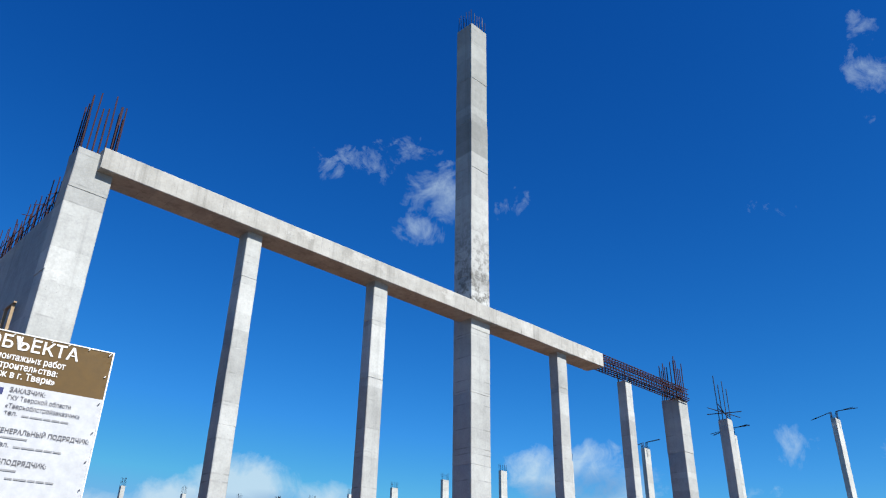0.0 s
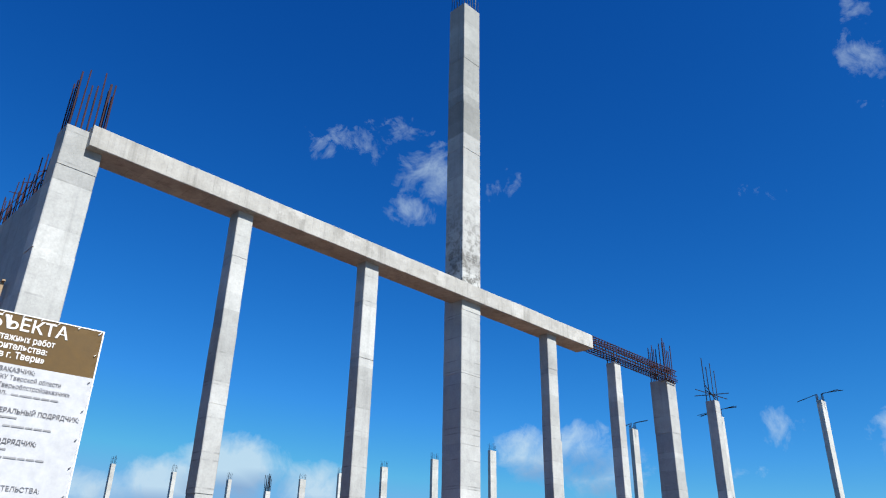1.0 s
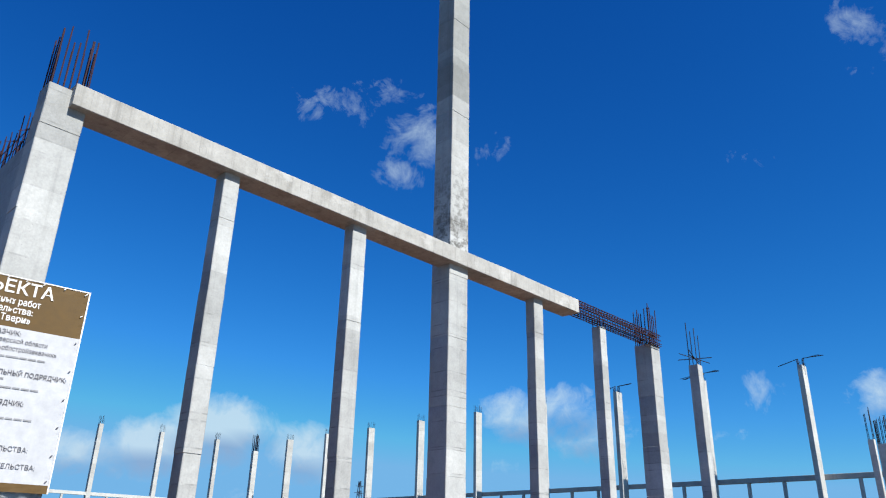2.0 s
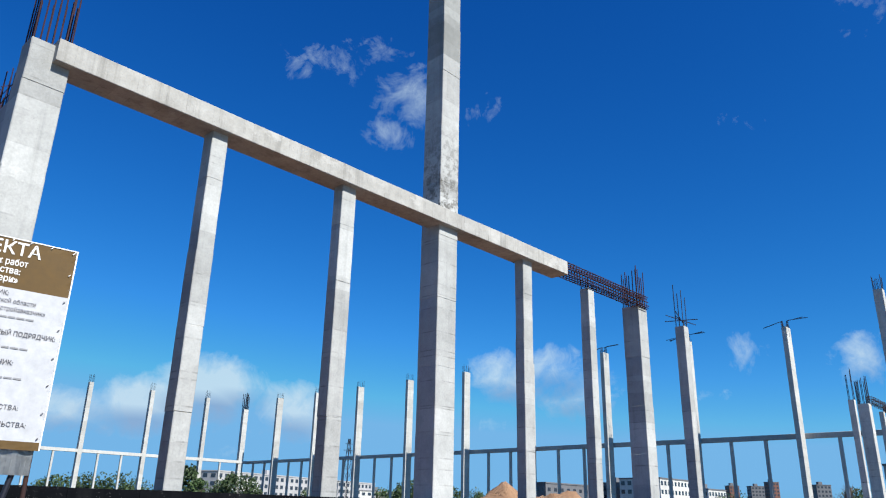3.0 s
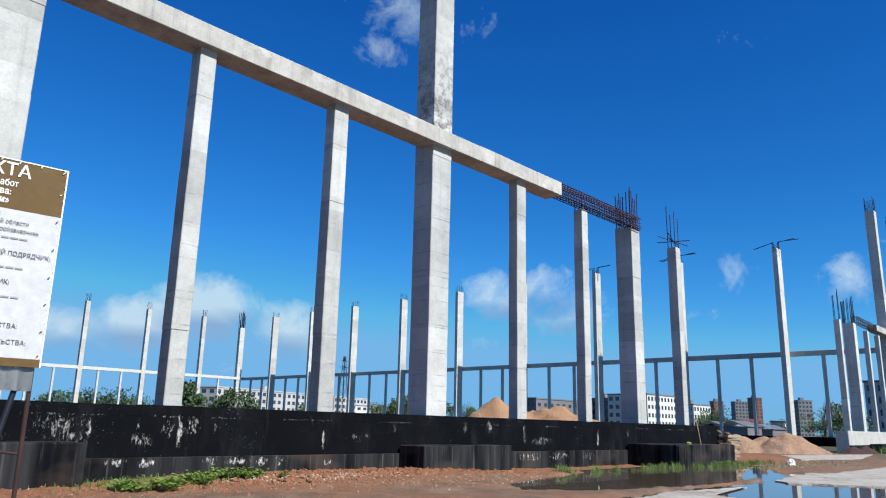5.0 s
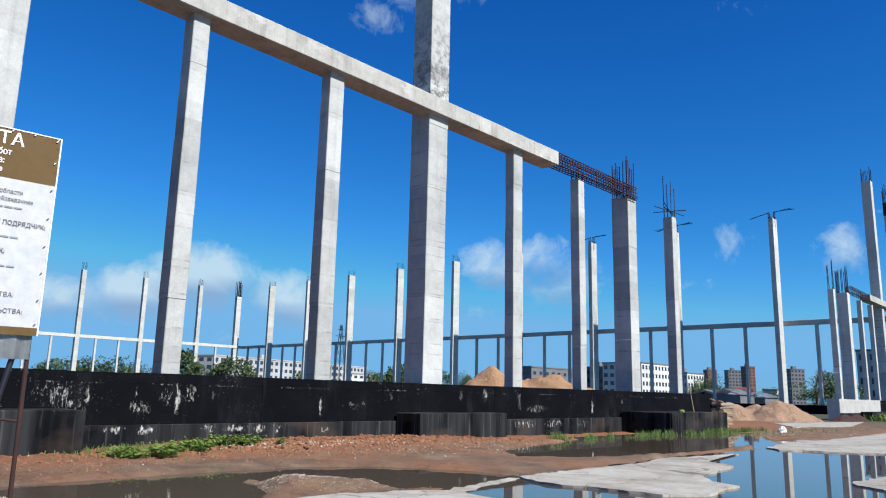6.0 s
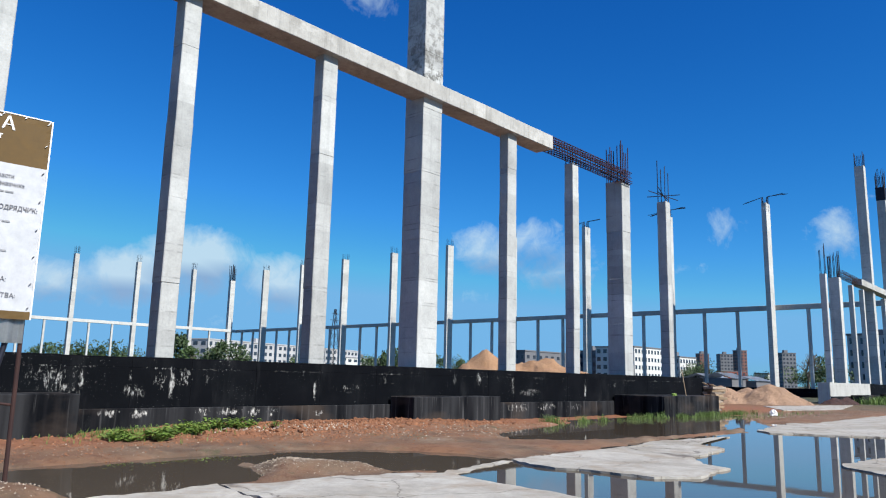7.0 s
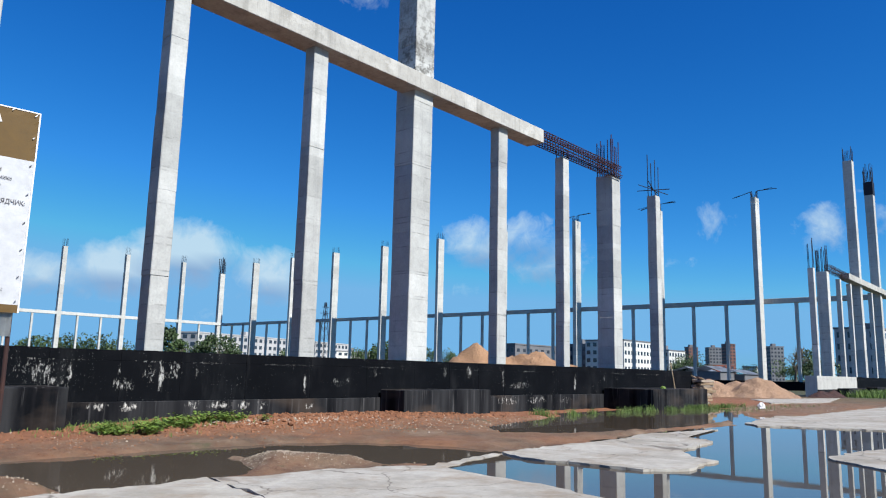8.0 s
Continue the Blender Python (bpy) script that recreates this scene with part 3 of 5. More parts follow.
def shaft(w, d, z0, z1, lift=2.9, seed=0, chamfer=0.025):
    """A cast column: lifts of formwork with slight offsets, recessed joints and chamfered corners."""
    rnd = random.Random(seed)
    bm = bmesh.new()
    rings = []
    z = z0

    def ring(z, grow, ox, oy):
        hw, hd, c = w / 2 + grow, d / 2 + grow, chamfer
        pts = [(-hw + c, -hd), (hw - c, -hd), (hw, -hd + c), (hw, hd - c), (hw - c, hd), (-hw + c, hd), (-hw, hd - c), (-hw, -hd + c)]
        rings.append([bm.verts.new((x + ox, y + oy, z)) for x, y in pts])

    while z < z1 - 0.01:
        top = min(z1, z + lift * rnd.uniform(0.9, 1.1))
        if z1 - top < 0.8:
            top = z1
        ox, oy, g = rnd.uniform(-0.008, 0.008), rnd.uniform(-0.008, 0.008), rnd.uniform(-0.006, 0.006)
        ring(z, g, ox, oy)
        middle = z + (top - z) * rnd.uniform(0.4, 0.6)
        ring(middle, g, ox + rnd.uniform(-0.012, 0.012), oy + rnd.uniform(-0.008, 0.008))
        ring(top - (0.022 if top < z1 else 0), g, ox, oy)
        if top < z1:
            ring(top - 0.018, g - 0.008, ox, oy)
            ring(top - 0.002, g - 0.008, ox, oy)
        z = top
    for a, b in zip(rings, rings[1:]):
        for i in range(8):
            bm.faces.new((a[i], a[(i + 1) % 8], b[(i + 1) % 8], b[i]))
    bm.faces.new(rings[-1])
    bm.faces.new(rings[0][::-1])
    return bm


def column(name, x, y, w, d, z0, z1, label, category, group, mat=None, bars=(0, 0, 0.0), seed=0, steel=None, lift=2.9, r=0.018, lean=0.03):
    """x, y: the near corner (its least x and y). bars: how many along x, along y, and their height."""
    root = thing(name, (x + w / 2, y + d / 2, z0), label, category, group)
    part("shaft", shaft(w, d, 0, z1 - z0, lift, seed), mat or CONCRETE, root)
    nx, ny, tall = bars
    rnd = random.Random(seed + 77)
    steel = steel or RUST
    top = z1 - z0
    if nx:
        inset = 0.07
        spots = set()
        for i in range(nx):
            for j in range(ny):
                if i in (0, nx - 1) or j in (0, ny - 1):
                    spots.add((i, j))
        for i, j in sorted(spots):
            px = -w / 2 + inset + (w - 2 * inset) * i / max(1, nx - 1)
            py = -d / 2 + inset + (d - 2 * inset) * j / max(1, ny - 1)
            hgt = tall * rnd.choice((0.74, 0.86, 0.94, 1.0)) * rnd.uniform(0.96, 1.04)
            bar(root, (px, py, top - 0.05), (px + rnd.uniform(-lean, lean) * hgt, py + rnd.uniform(-lean, lean) * hgt, top + hgt), r, steel)
    return root


# ---- ground, water, slabs ----
def smooth_step(v):
    v = np.clip(v, 0, 1)
    return v * v * (3 - 2 * v)


def blob(X, Y, cx, cy, rx, ry, turn=0.0):
    c, s = math.cos(radians(turn)), math.sin(radians(turn))
    u, v = (X - cx) * c + (Y - cy) * s, -(X - cx) * s + (Y - cy) * c
    return 1 - np.sqrt((u / rx) ** 2 + (v / ry) ** 2)


WATER_Z = -0.25
GROUND_Z = -0.15


def wavy(X, Y, size, seed):
    """Smooth pseudo-noise from a few crossed waves."""
    rnd = random.Random(seed)
    total = np.zeros_like(X)
    for k in range(7):
        a, f, p = rnd.uniform(0, math.pi), rnd.uniform(0.5, 1.9) / size, rnd.uniform(0, 6.28)
        total += np.sin((X * math.cos(a) + Y * math.sin(a)) * f * 2 * math.pi + p) / 7
    return total


def ground_height(X, Y):
    edge = wavy(X, Y, 3.0, 3) * 0.16 + wavy(X, Y, 0.9, 4) * 0.08
    near = smooth_step((70 - np.hypot(X - 20, Y - 8)) / 30)
    z = GROUND_Z + near * (wavy(X, Y, 2.2, 5) * 0.035 + wavy(X, Y, 0.7, 6) * 0.02 + wavy(X, Y, 0.37, 8) * 0.020)
    # earth thrown up along the footing
    bank = smooth_step((Y - 16.2) / 2.6) * smooth_step((25 - X) / 4.0)
    z = z + bank * (0.07 + 0.10 * smooth_step((X - 9) / 4) + wavy(X, Y, 1.1, 9) * 0.05)
    z = z - 0.12 * smooth_step((X - 26) / 6) * smooth_step((60 - X) / 6) * smooth_step((Y - 12) / 4) * smooth_step((23.0 - Y) / 1.0)
    basins = [(6.3, 13.4, 2.9, 2.35, -8), (12.0, 12.9, 3.3, 2.15, -40), (9.0, 14.6, 2.6, 1.1, -5), (30.5, 14.9, 11.5, 3.3, 4), (19.5, 4.2, 14.5, 6.3, 14), (35.0, 10.8, 5.0, 2.0, 20), (12.9, 8.9, 2.6, 1.7, 10)]
    deep = None
    for cx, cy, rx, ry, turn in basins:
        b = blob(X, Y, cx, cy, rx, ry, turn) * min(rx, ry)
        deep = b if deep is None else np.maximum(deep, b)
    z = z + 0.035 * bank * (wavy(X, Y, 0.55, 11) + wavy(X, Y, 0.4, 12))
    z = z - 0.09 * smooth_step((11.7 - Y) / 0.8) * smooth_step((X + 12) / 2)
    z = z - 0.30 * smooth_step((deep + edge) / 1.1 + 0.28)
    # spit of gravel between the puddle and the slabs, and the near bank under the board
    z = z + 0.125 * smooth_step(blob(X, Y, 9.9, 12.0, 1.7, 0.95, -28) * 2.0 + edge)
    z = z + 0.20 * smooth_step(blob(X, Y, 3.6, 12.0, 1.5, 1.2, 0) * 2.0 + edge)
    return z


def axis(segments):
    out = []
    for a, b, step in segments:
        n = max(1, round((b - a) / step))
        out += [a + (b - a) * i / n for i in range(n)]
    return np.array(out + [segments[-1][1]])


def build_ground():
    xs = axis([(-4000, -400, 900), (-400, -20, 60), (-20, 2, 1.0), (2, 44, 0.17), (44, 90, 0.7), (90, 200, 8), (200, 800, 100), (800, 4000, 800)])
    ys = axis([(-4000, -400, 900), (-400, -12, 60), (-12, 2, 1.0), (2, 22, 0.17), (22, 40, 1.2), (40, 220, 10), (220, 800, 100), (800, 4000, 800)])
    X, Y = np.meshgrid(xs, ys, indexing="ij")
    Z = ground_height(X, Y)
    nx, ny = len(xs), len(ys)
    verts = np.stack([X, Y, Z], -1).reshape(-1, 3).tolist()
    faces = [(i * ny + j, (i + 1) * ny + j, (i + 1) * ny + j + 1, i * ny + j + 1) for i in range(nx - 1) for j in range(ny - 1)]
    me = bpy.data.meshes.new("ground")
    me.from_pydata(verts, [], faces)
    for p in me.polygons:
        p.use_smooth = True
    me.materials.append(MUD)
    return tagged(new("ground", me), "brown muddy building-site ground with stones and puddles", "ground", kind="structure")


def build_water():
    bm = bmesh.new()
    vs = [bm.verts.new(p) for p in ((-3, -4, WATER_Z), (46, -4, WATER_Z), (46, 19.5, WATER_Z), (-3, 19.5, WATER_Z))]
    bm.faces.new(vs)
    return tagged(mesh_object("water", bm, WATER), "still brown rain water standing in puddles, mirroring the columns", "puddle", kind="structure")


def paving_slab(corners, top, thick, label, seed):
    """A broken cast slab: ragged outline, chipped rim, slightly uneven top."""
    rnd = random.Random(seed)
    pts = []
    n = len(corners)
    for i in range(n):
        a, b = Vector(corners[i]), Vector(corners[(i + 1) % n])
        steps = max(1, int((b - a).length / 0.22))
        side = Vector((-(b - a).y, (b - a).x)).normalized()
        for k in range(steps):
            q = a.lerp(b, k / steps)
            if k:
                q = q + side * (rnd.uniform(-0.035, 0.035) + 0.2 * noise.noise(Vector((q.x * 0.9, q.y * 0.9, seed))))
            pts.append(q)
    bm = bmesh.new()
    upper = [bm.verts.new((p.x, p.y, top + rnd.uniform(-0.012, 0.012))) for p in pts]
    centre = sum(pts, Vector((0, 0))) / len(pts)
    lower = []
    for p in pts:
        q = p + (p - centre).normalized() * rnd.uniform(-0.02, 0.06)
        lower.append(bm.verts.new((q.x, q.y, top - thick)))
    m = len(pts)
    for i in range(m):
        bm.faces.new((upper[i], lower[i], lower[(i + 1) % m], upper[(i + 1) % m]))
    bm.faces.new(upper)
    bmesh.ops.triangulate(bm, faces=[f for f in bm.faces if len(f.verts) > 4])
    bmesh.ops.recalc_face_normals(bm, faces=bm.faces[:])
    return tagged(mesh_object("paving_slab", bm, CONCRETE_SLAB), label, "concrete slab", "broken slabs by the puddles")


build_ground()
build_water()
SLAB_TOP = -0.21
paving_slab([(2.0, 11.1), (4.7, 10.95), (7.0, 11.05), (6.6, 9.2), (5.2, 4.0), (3.2, -3.5), (-8, -3.5), (-8, 8)], SLAB_TOP + 0.03, 0.35,
            "pale grey cast concrete slab beside the muddy puddle", 1)
paving_slab([(7.06, 11.03), (8.8, 10.6), (10.2, 10.35), (11.2, 9.75), (10.95, 8.6), (10.75, 7.5), (10.6, 6.6), (9.6, 3.0), (6.0, -3.5), (3.3, -3.5), (5.28, 4.0), (6.68, 9.2)],
            SLAB_TOP + 0.02, 0.3, "pale grey cracked concrete slab with a ragged end in the water", 2)
paving_slab([(14.4, 10.5), (13.8, 9.4), (14.0, 6.8), (14.8, 6.2), (16.9, 6.4), (16.8, 7.0), (18.8, 8.0), (21.8, 8.4), (23.0, 9.6), (19.7, 10.5)], SLAB_TOP + 0.006, 0.3,
            "broken pale concrete slab reaching into the puddle", 3)
paving_slab([(11.35, 9.98), (12.8, 10.4), (14.2, 10.66), (14.45, 10.42), (13.1, 10.1), (11.5, 9.76)], SLAB_TOP - 0.03, 0.25,
            "thin sliver of broken concrete slab between two puddles", 8)
paving_slab([(19.9, 10.55), (23.05, 9.65), (24.3, 10.4), (27.0, 10.2), (23.0, 10.95)], SLAB_TOP, 0.3, "small broken concrete slab at the puddle's edge", 4)
paving_slab([(31.8, 10.9), (30.6, 10.0), (32.7, 6.0), (40, 1.0), (95, 1.0), (95, 9.5), (71.7, 12.9), (62.3, 14.1), (45, 12.6)], SLAB_TOP + 0.005, 0.3,
            "wide pale concrete roadway of cast slabs beyond the puddle", 5)
paving_slab([(20.0, 4.9), (21.2, 4.85), (22.9, 4.5), (30, 3.4), (28, 1.2), (18.0, 3.2), (19.2, 4.4)], SLAB_TOP, 0.3, "pale concrete slab lying low in the water", 6)
paving_slab([(66.0, 22.0), (82.0, 18.8), (64.0, 15.6), (57, 17.6)], GROUND_Z + 0.03, 0.2, "dusty concrete strip by the gap in the footing", 7)


# ---- footing walls ----
FRONT = 21.5      # front plane of beam and footing
POST_Y = 21.8     # front plane of posts and columns
FOOT_TOP = 2.03
BEAM_LOW, BEAM_TOP = 14.09, 14.85


def footing(x0, x1, y0, y1, top, ledge, label, along="x", pale_to=None, panel_w=2.4):
    """A tall painted footing: one backing wall, panels cast against it, and a worn lower course."""
    root = thing("foundation_wall", (x0, y0, 0), label, "foundation wall", kind="structure")
    bm = box(bmesh.new(), 0.02, x1 - x0 - 0.02, 0.06, y1 - y0, -0.8, top - 0.02)
    part("backing", bm, BITUMEN, root)
    rnd = random.Random(int(x0 * 7 + y0))
    x = 0.0
    while x < x1 - x0 - 0.05:
        w = min(panel_w * rnd.uniform(0.8, 1.2), x1 - x0 - x)
        if x1 - x0 - x - w < 0.6:
            w = x1 - x0 - x
        out = rnd.uniform(-0.012, 0.012)
        pale = pale_to is not None and x + w * 0.5 + x0 < pale_to
        cap = top - 0.315
        for z0, z1, shift in ((ledge, cap - 0.003, 0.0), (cap, top + rnd.uniform(-0.012, 0.012), 0.008)):
            bm = box(bmesh.new(), x + 0.0025, x + w - 0.0025, out * 0.4 + shift, 0.4, z0, z1, 0.006)
            part("panel", bm, PALE_WALL if pale else BITUMEN, root)
        x += w
    if pale_to is not None:
        part("end_panel", box(bmesh.new(), -0.03, 0.015, 0.03, y1 - y0 + 0.02, -0.8, top - 0.01, 0.005), PALE_WALL, root, "bare pale concrete end of the wall")
    bm = bmesh.new()
    box(bm, 0.0, x1 - x0, -0.10, 0.3, -0.9, ledge, 0.02)
    part("lower_course", bm, PLINTH, root)
    return root


footing(-14.0, 52.4, FRONT, 22.7, FOOT_TOP, 0.54, "long black bitumen-painted concrete foundation wall with white lime stains")


def footing_block(x0, x1, y0, top, label):
    bm = box(bmesh.new(), 0, x1 - x0, 0, FRONT - 0.115 - y0, -0.75, top, 0.03)
    bmesh.ops.subdivide_edges(bm, edges=[e for e in bm.edges if e.calc_length() > 1.2], cuts=3)
    for v in bm.verts:
        v.co += Vector((0, noise.noise(v.co * 0.9 + Vector((x0, 0, 0))) * 0.012, noise.noise(v.co * 1.3) * 0.012))
    root = thing("footing_block", (x0, y0, 0), label, "footing", "footing blocks along the wall")
    part("block", bm, BLOCK, root)
    return root


footing_block(1.5, 8.47, 20.0, 1.0, "dark worn concrete footing block against the black wall")
footing_block(21.1, 26.6, 20.05, 0.87, "black-painted concrete footing block standing out of red earth")
footing_block(39.2, 46.9, 18.3, 0.9, "deep black concrete footing block standing in wet grass")

# ---- front row ----
POSTS = [(11.34, 0.62, 0.62), (17.26, 0.73, 0.58), (29.37, 0.75, 0.55), (35.60, 0.62, 0.58)]
for i, (x, w, d) in enumerate(POSTS):
    column("concrete_post", x, POST_Y, w, d, FOOT_TOP - 0.05, BEAM_LOW - (0.0 if i < 3 else 0.1), "slender pale grey cast concrete post under the edge beam", "post",
           "posts of the front row", seed=i + 1, lift=2.6, bars=(0, 0, 0) if i < 3 else (2, 2, 0.7), r=0.03)
column("tall_column", 23.0, POST_Y, 1.25, 1.15, FOOT_TOP - 0.05, 32.0, "tall square concrete column rising through the beam, rebar tips on top", "column",
       "tall columns", STAINED, (6, 6, 1.15), 21, DARK_STEEL)
c2 = column("concrete_column", 41.42, POST_Y, 1.05, 1.15, FOOT_TOP - 0.05, 14.2, "square concrete column topped with a crown of long rusty rebar", "column",
            "columns of the front row", None, (5, 5, 2.7), 22, lean=0.008, r=0.03)
column("concrete_post", 47.75, POST_Y, 0.68, 0.66, FOOT_TOP - 0.05, 14.1, "slender concrete post with four long rebars and loose cross bars", "post",
       "posts of the front row", None, (2, 2, 3.0), 23, DARK_STEEL, r=0.03, lean=0.006)


def crossed_bars(x, y, z, spread, label, tilt=0.4, thick=0.03):
    """Loose bars tied across the tips of the rebar."""
    root = thing("tied_rebar", (x, y, z), label, "rebar", "loose rebar on column heads")
    for k, (dx, dy) in enumerate(((1, 0.25), (1, -0.3), (0.9, 0.1), (0.4, -1))):
        s = spread * (1 - 0.12 * k)
        bar(root, (-dx * s, -dy * s, tilt * (0.5 - 0.2 * k)), (dx * s, dy * s, -tilt * (0.5 - 0.15 * k)), thick, DARK_STEEL)
    return root


crossed_bars(48.05, POST_Y + 0.3, 14.6, 1.6, "loose dark rebars tied across a post head")


def wing_bars(x, y, z, label):
    """Bars that rise from a column head and are bent out flat to both sides."""
    root = thing("bent_rebar", (x, y, z), label, "rebar", "bent rebar on column heads")
    for k in range(3):
        dx = -0.4 + 0.4 * k
        for side, rise in ((1, -0.55), (-1, 0.3)):
            rnd = random.Random(int(y) + k * 7 + side)
            knee = (dx, side * 0.45, 1.0 + 0.15 * k)
            tip = (dx + rnd.uniform(-0.5, 0.5), side * rnd.uniform(3.0, 3.7), 1.0 + rise + rnd.uniform(-0.12, 0.12))
            bar(root, (dx, side * 0.4, -0.05), knee, 0.05, DARK_STEEL)
            bar(root, knee, tip, 0.05, DARK_STEEL)
    return root


def edge_beam(x0, x1, label):
    """Cast in sections: shallow joints and a slightly wavy face."""
    root = thing("edge_beam", (x0, FRONT, BEAM_LOW), label, "beam", "edge beams")
    rnd = random.Random(int(x0))
    bm = bmesh.new()
    n = max(2, int((x1 - x0) / 0.55))
    rings = []
    for i in range(n + 1):
        x = (x1 - x0) * i / n
        jy, jz = noise.noise(Vector((x * 0.35, 0, x0))) * 0.015, noise.noise(Vector((x * 0.3, 9, x0))) * 0.02
        c = 0.02
        pts = [(jy, c), (jy + c, 0), (1.1 - c, jz * 0.3), (1.1, c), (1.1, 0.76 - c + jz), (1.1 - c, 0.76 + jz), (jy + c, 0.76 + jz), (jy, 0.76 - c + jz)]
        rings.append([bm.verts.new((x, y, z)) for y, z in pts])
    for a, b in zip(rings, rings[1:]):
        for i in range(8):
            bm.faces.new((a[i], b[i], b[(i + 1) % 8], a[(i + 1) % 8]))
    bm.faces.new(rings[0])
    bm.faces.new(rings[-1][::-1])
    bmesh.ops.recalc_face_normals(bm, faces=bm.faces[:])
    part("beam_body", bm, BEAM_CONCRETE, root)
    return root


edge_beam(5.88, 33.05, "long pale grey cast concrete edge beam resting on posts")


def rebar_cage(x0, x1, label, fall=0.0, steel=RUST, pitch=0.28):
    """Beam reinforcement not yet cast: long bars with stirrups."""
    root = thing("rebar_cage", (x0, FRONT, BEAM_LOW), label, "rebar cage", "uncast beam reinforcement")
    length = x1 - x0
    rnd = random.Random(int(x0))
    for z in (0.07, 0.2, 0.42, 0.6, 0.76):
        for y in (0.08, 0.3, 0.5, 0.72):
            if z in (0.07, 0.76) or y in (0.08, 0.72):
                bar(root, (-0.1, y, z), (length + rnd.uniform(-0.3, 0.5), y + rnd.uniform(-0.03, 0.03), z + fall), 0.03, steel)
    n = int(length / pitch)
    for i in range(n):
        x = length * (i + 0.5) / n
        dz = fall * x / length
        bm = bmesh.new()
        for a, b in (((x, 0.06, 0.05 + dz), (x, 0.74, 0.05 + dz)), ((x, 0.74, 0.05 + dz), (x, 0.74, 0.78 + dz)), ((x, 0.74, 0.78 + dz), (x, 0.06, 0.78 + dz)),
                     ((x, 0.06, 0.78 + dz), (x, 0.06, 0.05 + dz))):
            rod(bm, a, b, 0.019, 5)
        part("stirrup", bm, steel, root)
    return root


rebar_cage(33.05, 42.2, "rusty red rebar cage for the missing end of the beam")

# ---- corner pier and side wall ----
pier = column("corner_pier", 5.2, POST_Y, 1.2, 0.85, FOOT_TOP - 0.05, 14.7, "broad pale concrete corner pier with a bundle of long rusty rebar", "pier", "",
              None, (7, 4, 2.35), 31, lean=0.012, r=0.024)
bm = box(bmesh.new(), 5.30, 5.75, 22.66, 48.0, FOOT_TOP - 0.05, 13.0)
bmesh.ops.subdivide_edges(bm, edges=[e for e in bm.edges if e.calc_length() > 5], cuts=12)
for v in bm.verts:
    v.co.x += noise.noise(v.co * 0.6) * 0.02
side_wall = thing("side_wall", (0, 0, 0), "high grey cast concrete wall with a row of upright rebar along its top", "wall", kind="structure")
part("wall_body", bm, CONCRETE, side_wall)
rnd = random.Random(5)
for i in range(60):
    y = 22.9 + i * 0.33
    for x in (5.37, 5.68):
        h = rnd.uniform(1.1, 1.75)
        bar(side_wall, (x, y, 12.95), (x + rnd.uniform(-0.06, 0.06), y + rnd.uniform(-0.06, 0.06), 13.0 + h), 0.017)
for z in (13.35, 13.7):
    bar(side_wall, (5.35, 22.8, z), (5.35, 40, z + 0.05), 0.012)
for k in range(3):
    bar(side_wall, (5.0, 22.9 + k * 1.4, 13.3 + 0.2 * k), (5.5, 23.6 + k * 1.2, 13.9), 0.012)

# timber packing on the board's top edge is part of the formwork left on the wall
bm = bmesh.new()
box(bm, 0, 0.09, 0, 1.0, 0, 0.05, 0.004)
box(bm, 0, 0.09, 0.1, 0.18, -1.2, 0, 0.004)
box(bm, 0, 0.09, 0.8, 0.88, -1.2, 0, 0.004)
form = thing("formwork_bracket", (5.10, 23.6, 9.9), "raw timber formwork bracket fixed to the side wall", "formwork")
part("timber_frame", bm, TIMBER, form)


# ---- row beyond the gateway ----
footing(85.0, 150.0, FRONT, 22.7, 2.05, 0.62, "foundation wall beyond the gap, bare pale concrete then black paint", pale_to=102.5, panel_w=3.0)
footing_block(92.5, 101.0, 20.2, 0.75, "low black footing block at the pale wall")
footing_block(107.0, 114.0, 20.2, 0.85, "low black footing block in grass")
column("concrete_post", 87.2, POST_Y, 0.6, 0.6, 2.0, 13.75, "slender concrete post with four long rebars and loose cross bars", "post",
       "posts of the front row", CONCRETE_FAR, (2, 2, 3.6), 41, DARK_STEEL, r=0.035, lean=0.02)
column("concrete_column", 92.75, POST_Y, 1.05, 1.15, 2.0, 14.0, "square concrete column topped with a crown of dark rebar", "column",
       "columns of the front row", CONCRETE_FAR, (4, 4, 3.0), 42, DARK_STEEL, r=0.035, lean=0.012)
for i, x in enumerate((98.8, 104.1, 116.3)):
    column("concrete_post", x, POST_Y, 0.55, 0.5, 2.0, 13.75, "slender pale grey cast concrete post under the edge beam", "post", "posts of the front row", CONCRETE_FAR, seed=51 + i)
column("tall_column", 109.6, POST_Y, 1.15, 1.15, 2.0, 31.2, "tall square concrete column with bent rebar tips", "column", "tall columns", CONCRETE_FAR,
       (4, 4, 2.0), 55, DARK_STEEL, r=0.03)
tall2 = column("tall_column", 122.2, POST_Y, 1.15, 1.15, 2.0, 29.2, "tall square concrete column with dark formwork and dense rebar on top", "column", "tall columns", CONCRETE_FAR,
               (6, 6, 4.6), 56, DARK_STEEL, r=0.03)
bm = bmesh.new()
box(bm, -0.62, 0.62, -0.62, 0.62, 26.9, 28.9, 0.03)
part("formwork_collar", bm, DARK_STEEL, tall2, "dark steel formwork collar")
edge_beam(102.3, 150.0, "long pale concrete edge beam beyond the gap")
rebar_cage(93.6, 102.3, "dark rusty rebar cage between column and beam end", fall=-0.1, steel=OLD_RUST, pitch=0.9)
column("concrete_post", 129.5, POST_Y, 0.55, 0.5, 2.0, 13.9, "slender pale grey cast concrete post under the edge beam", "post", "posts of the front row", CONCRETE_FAR, seed=59)


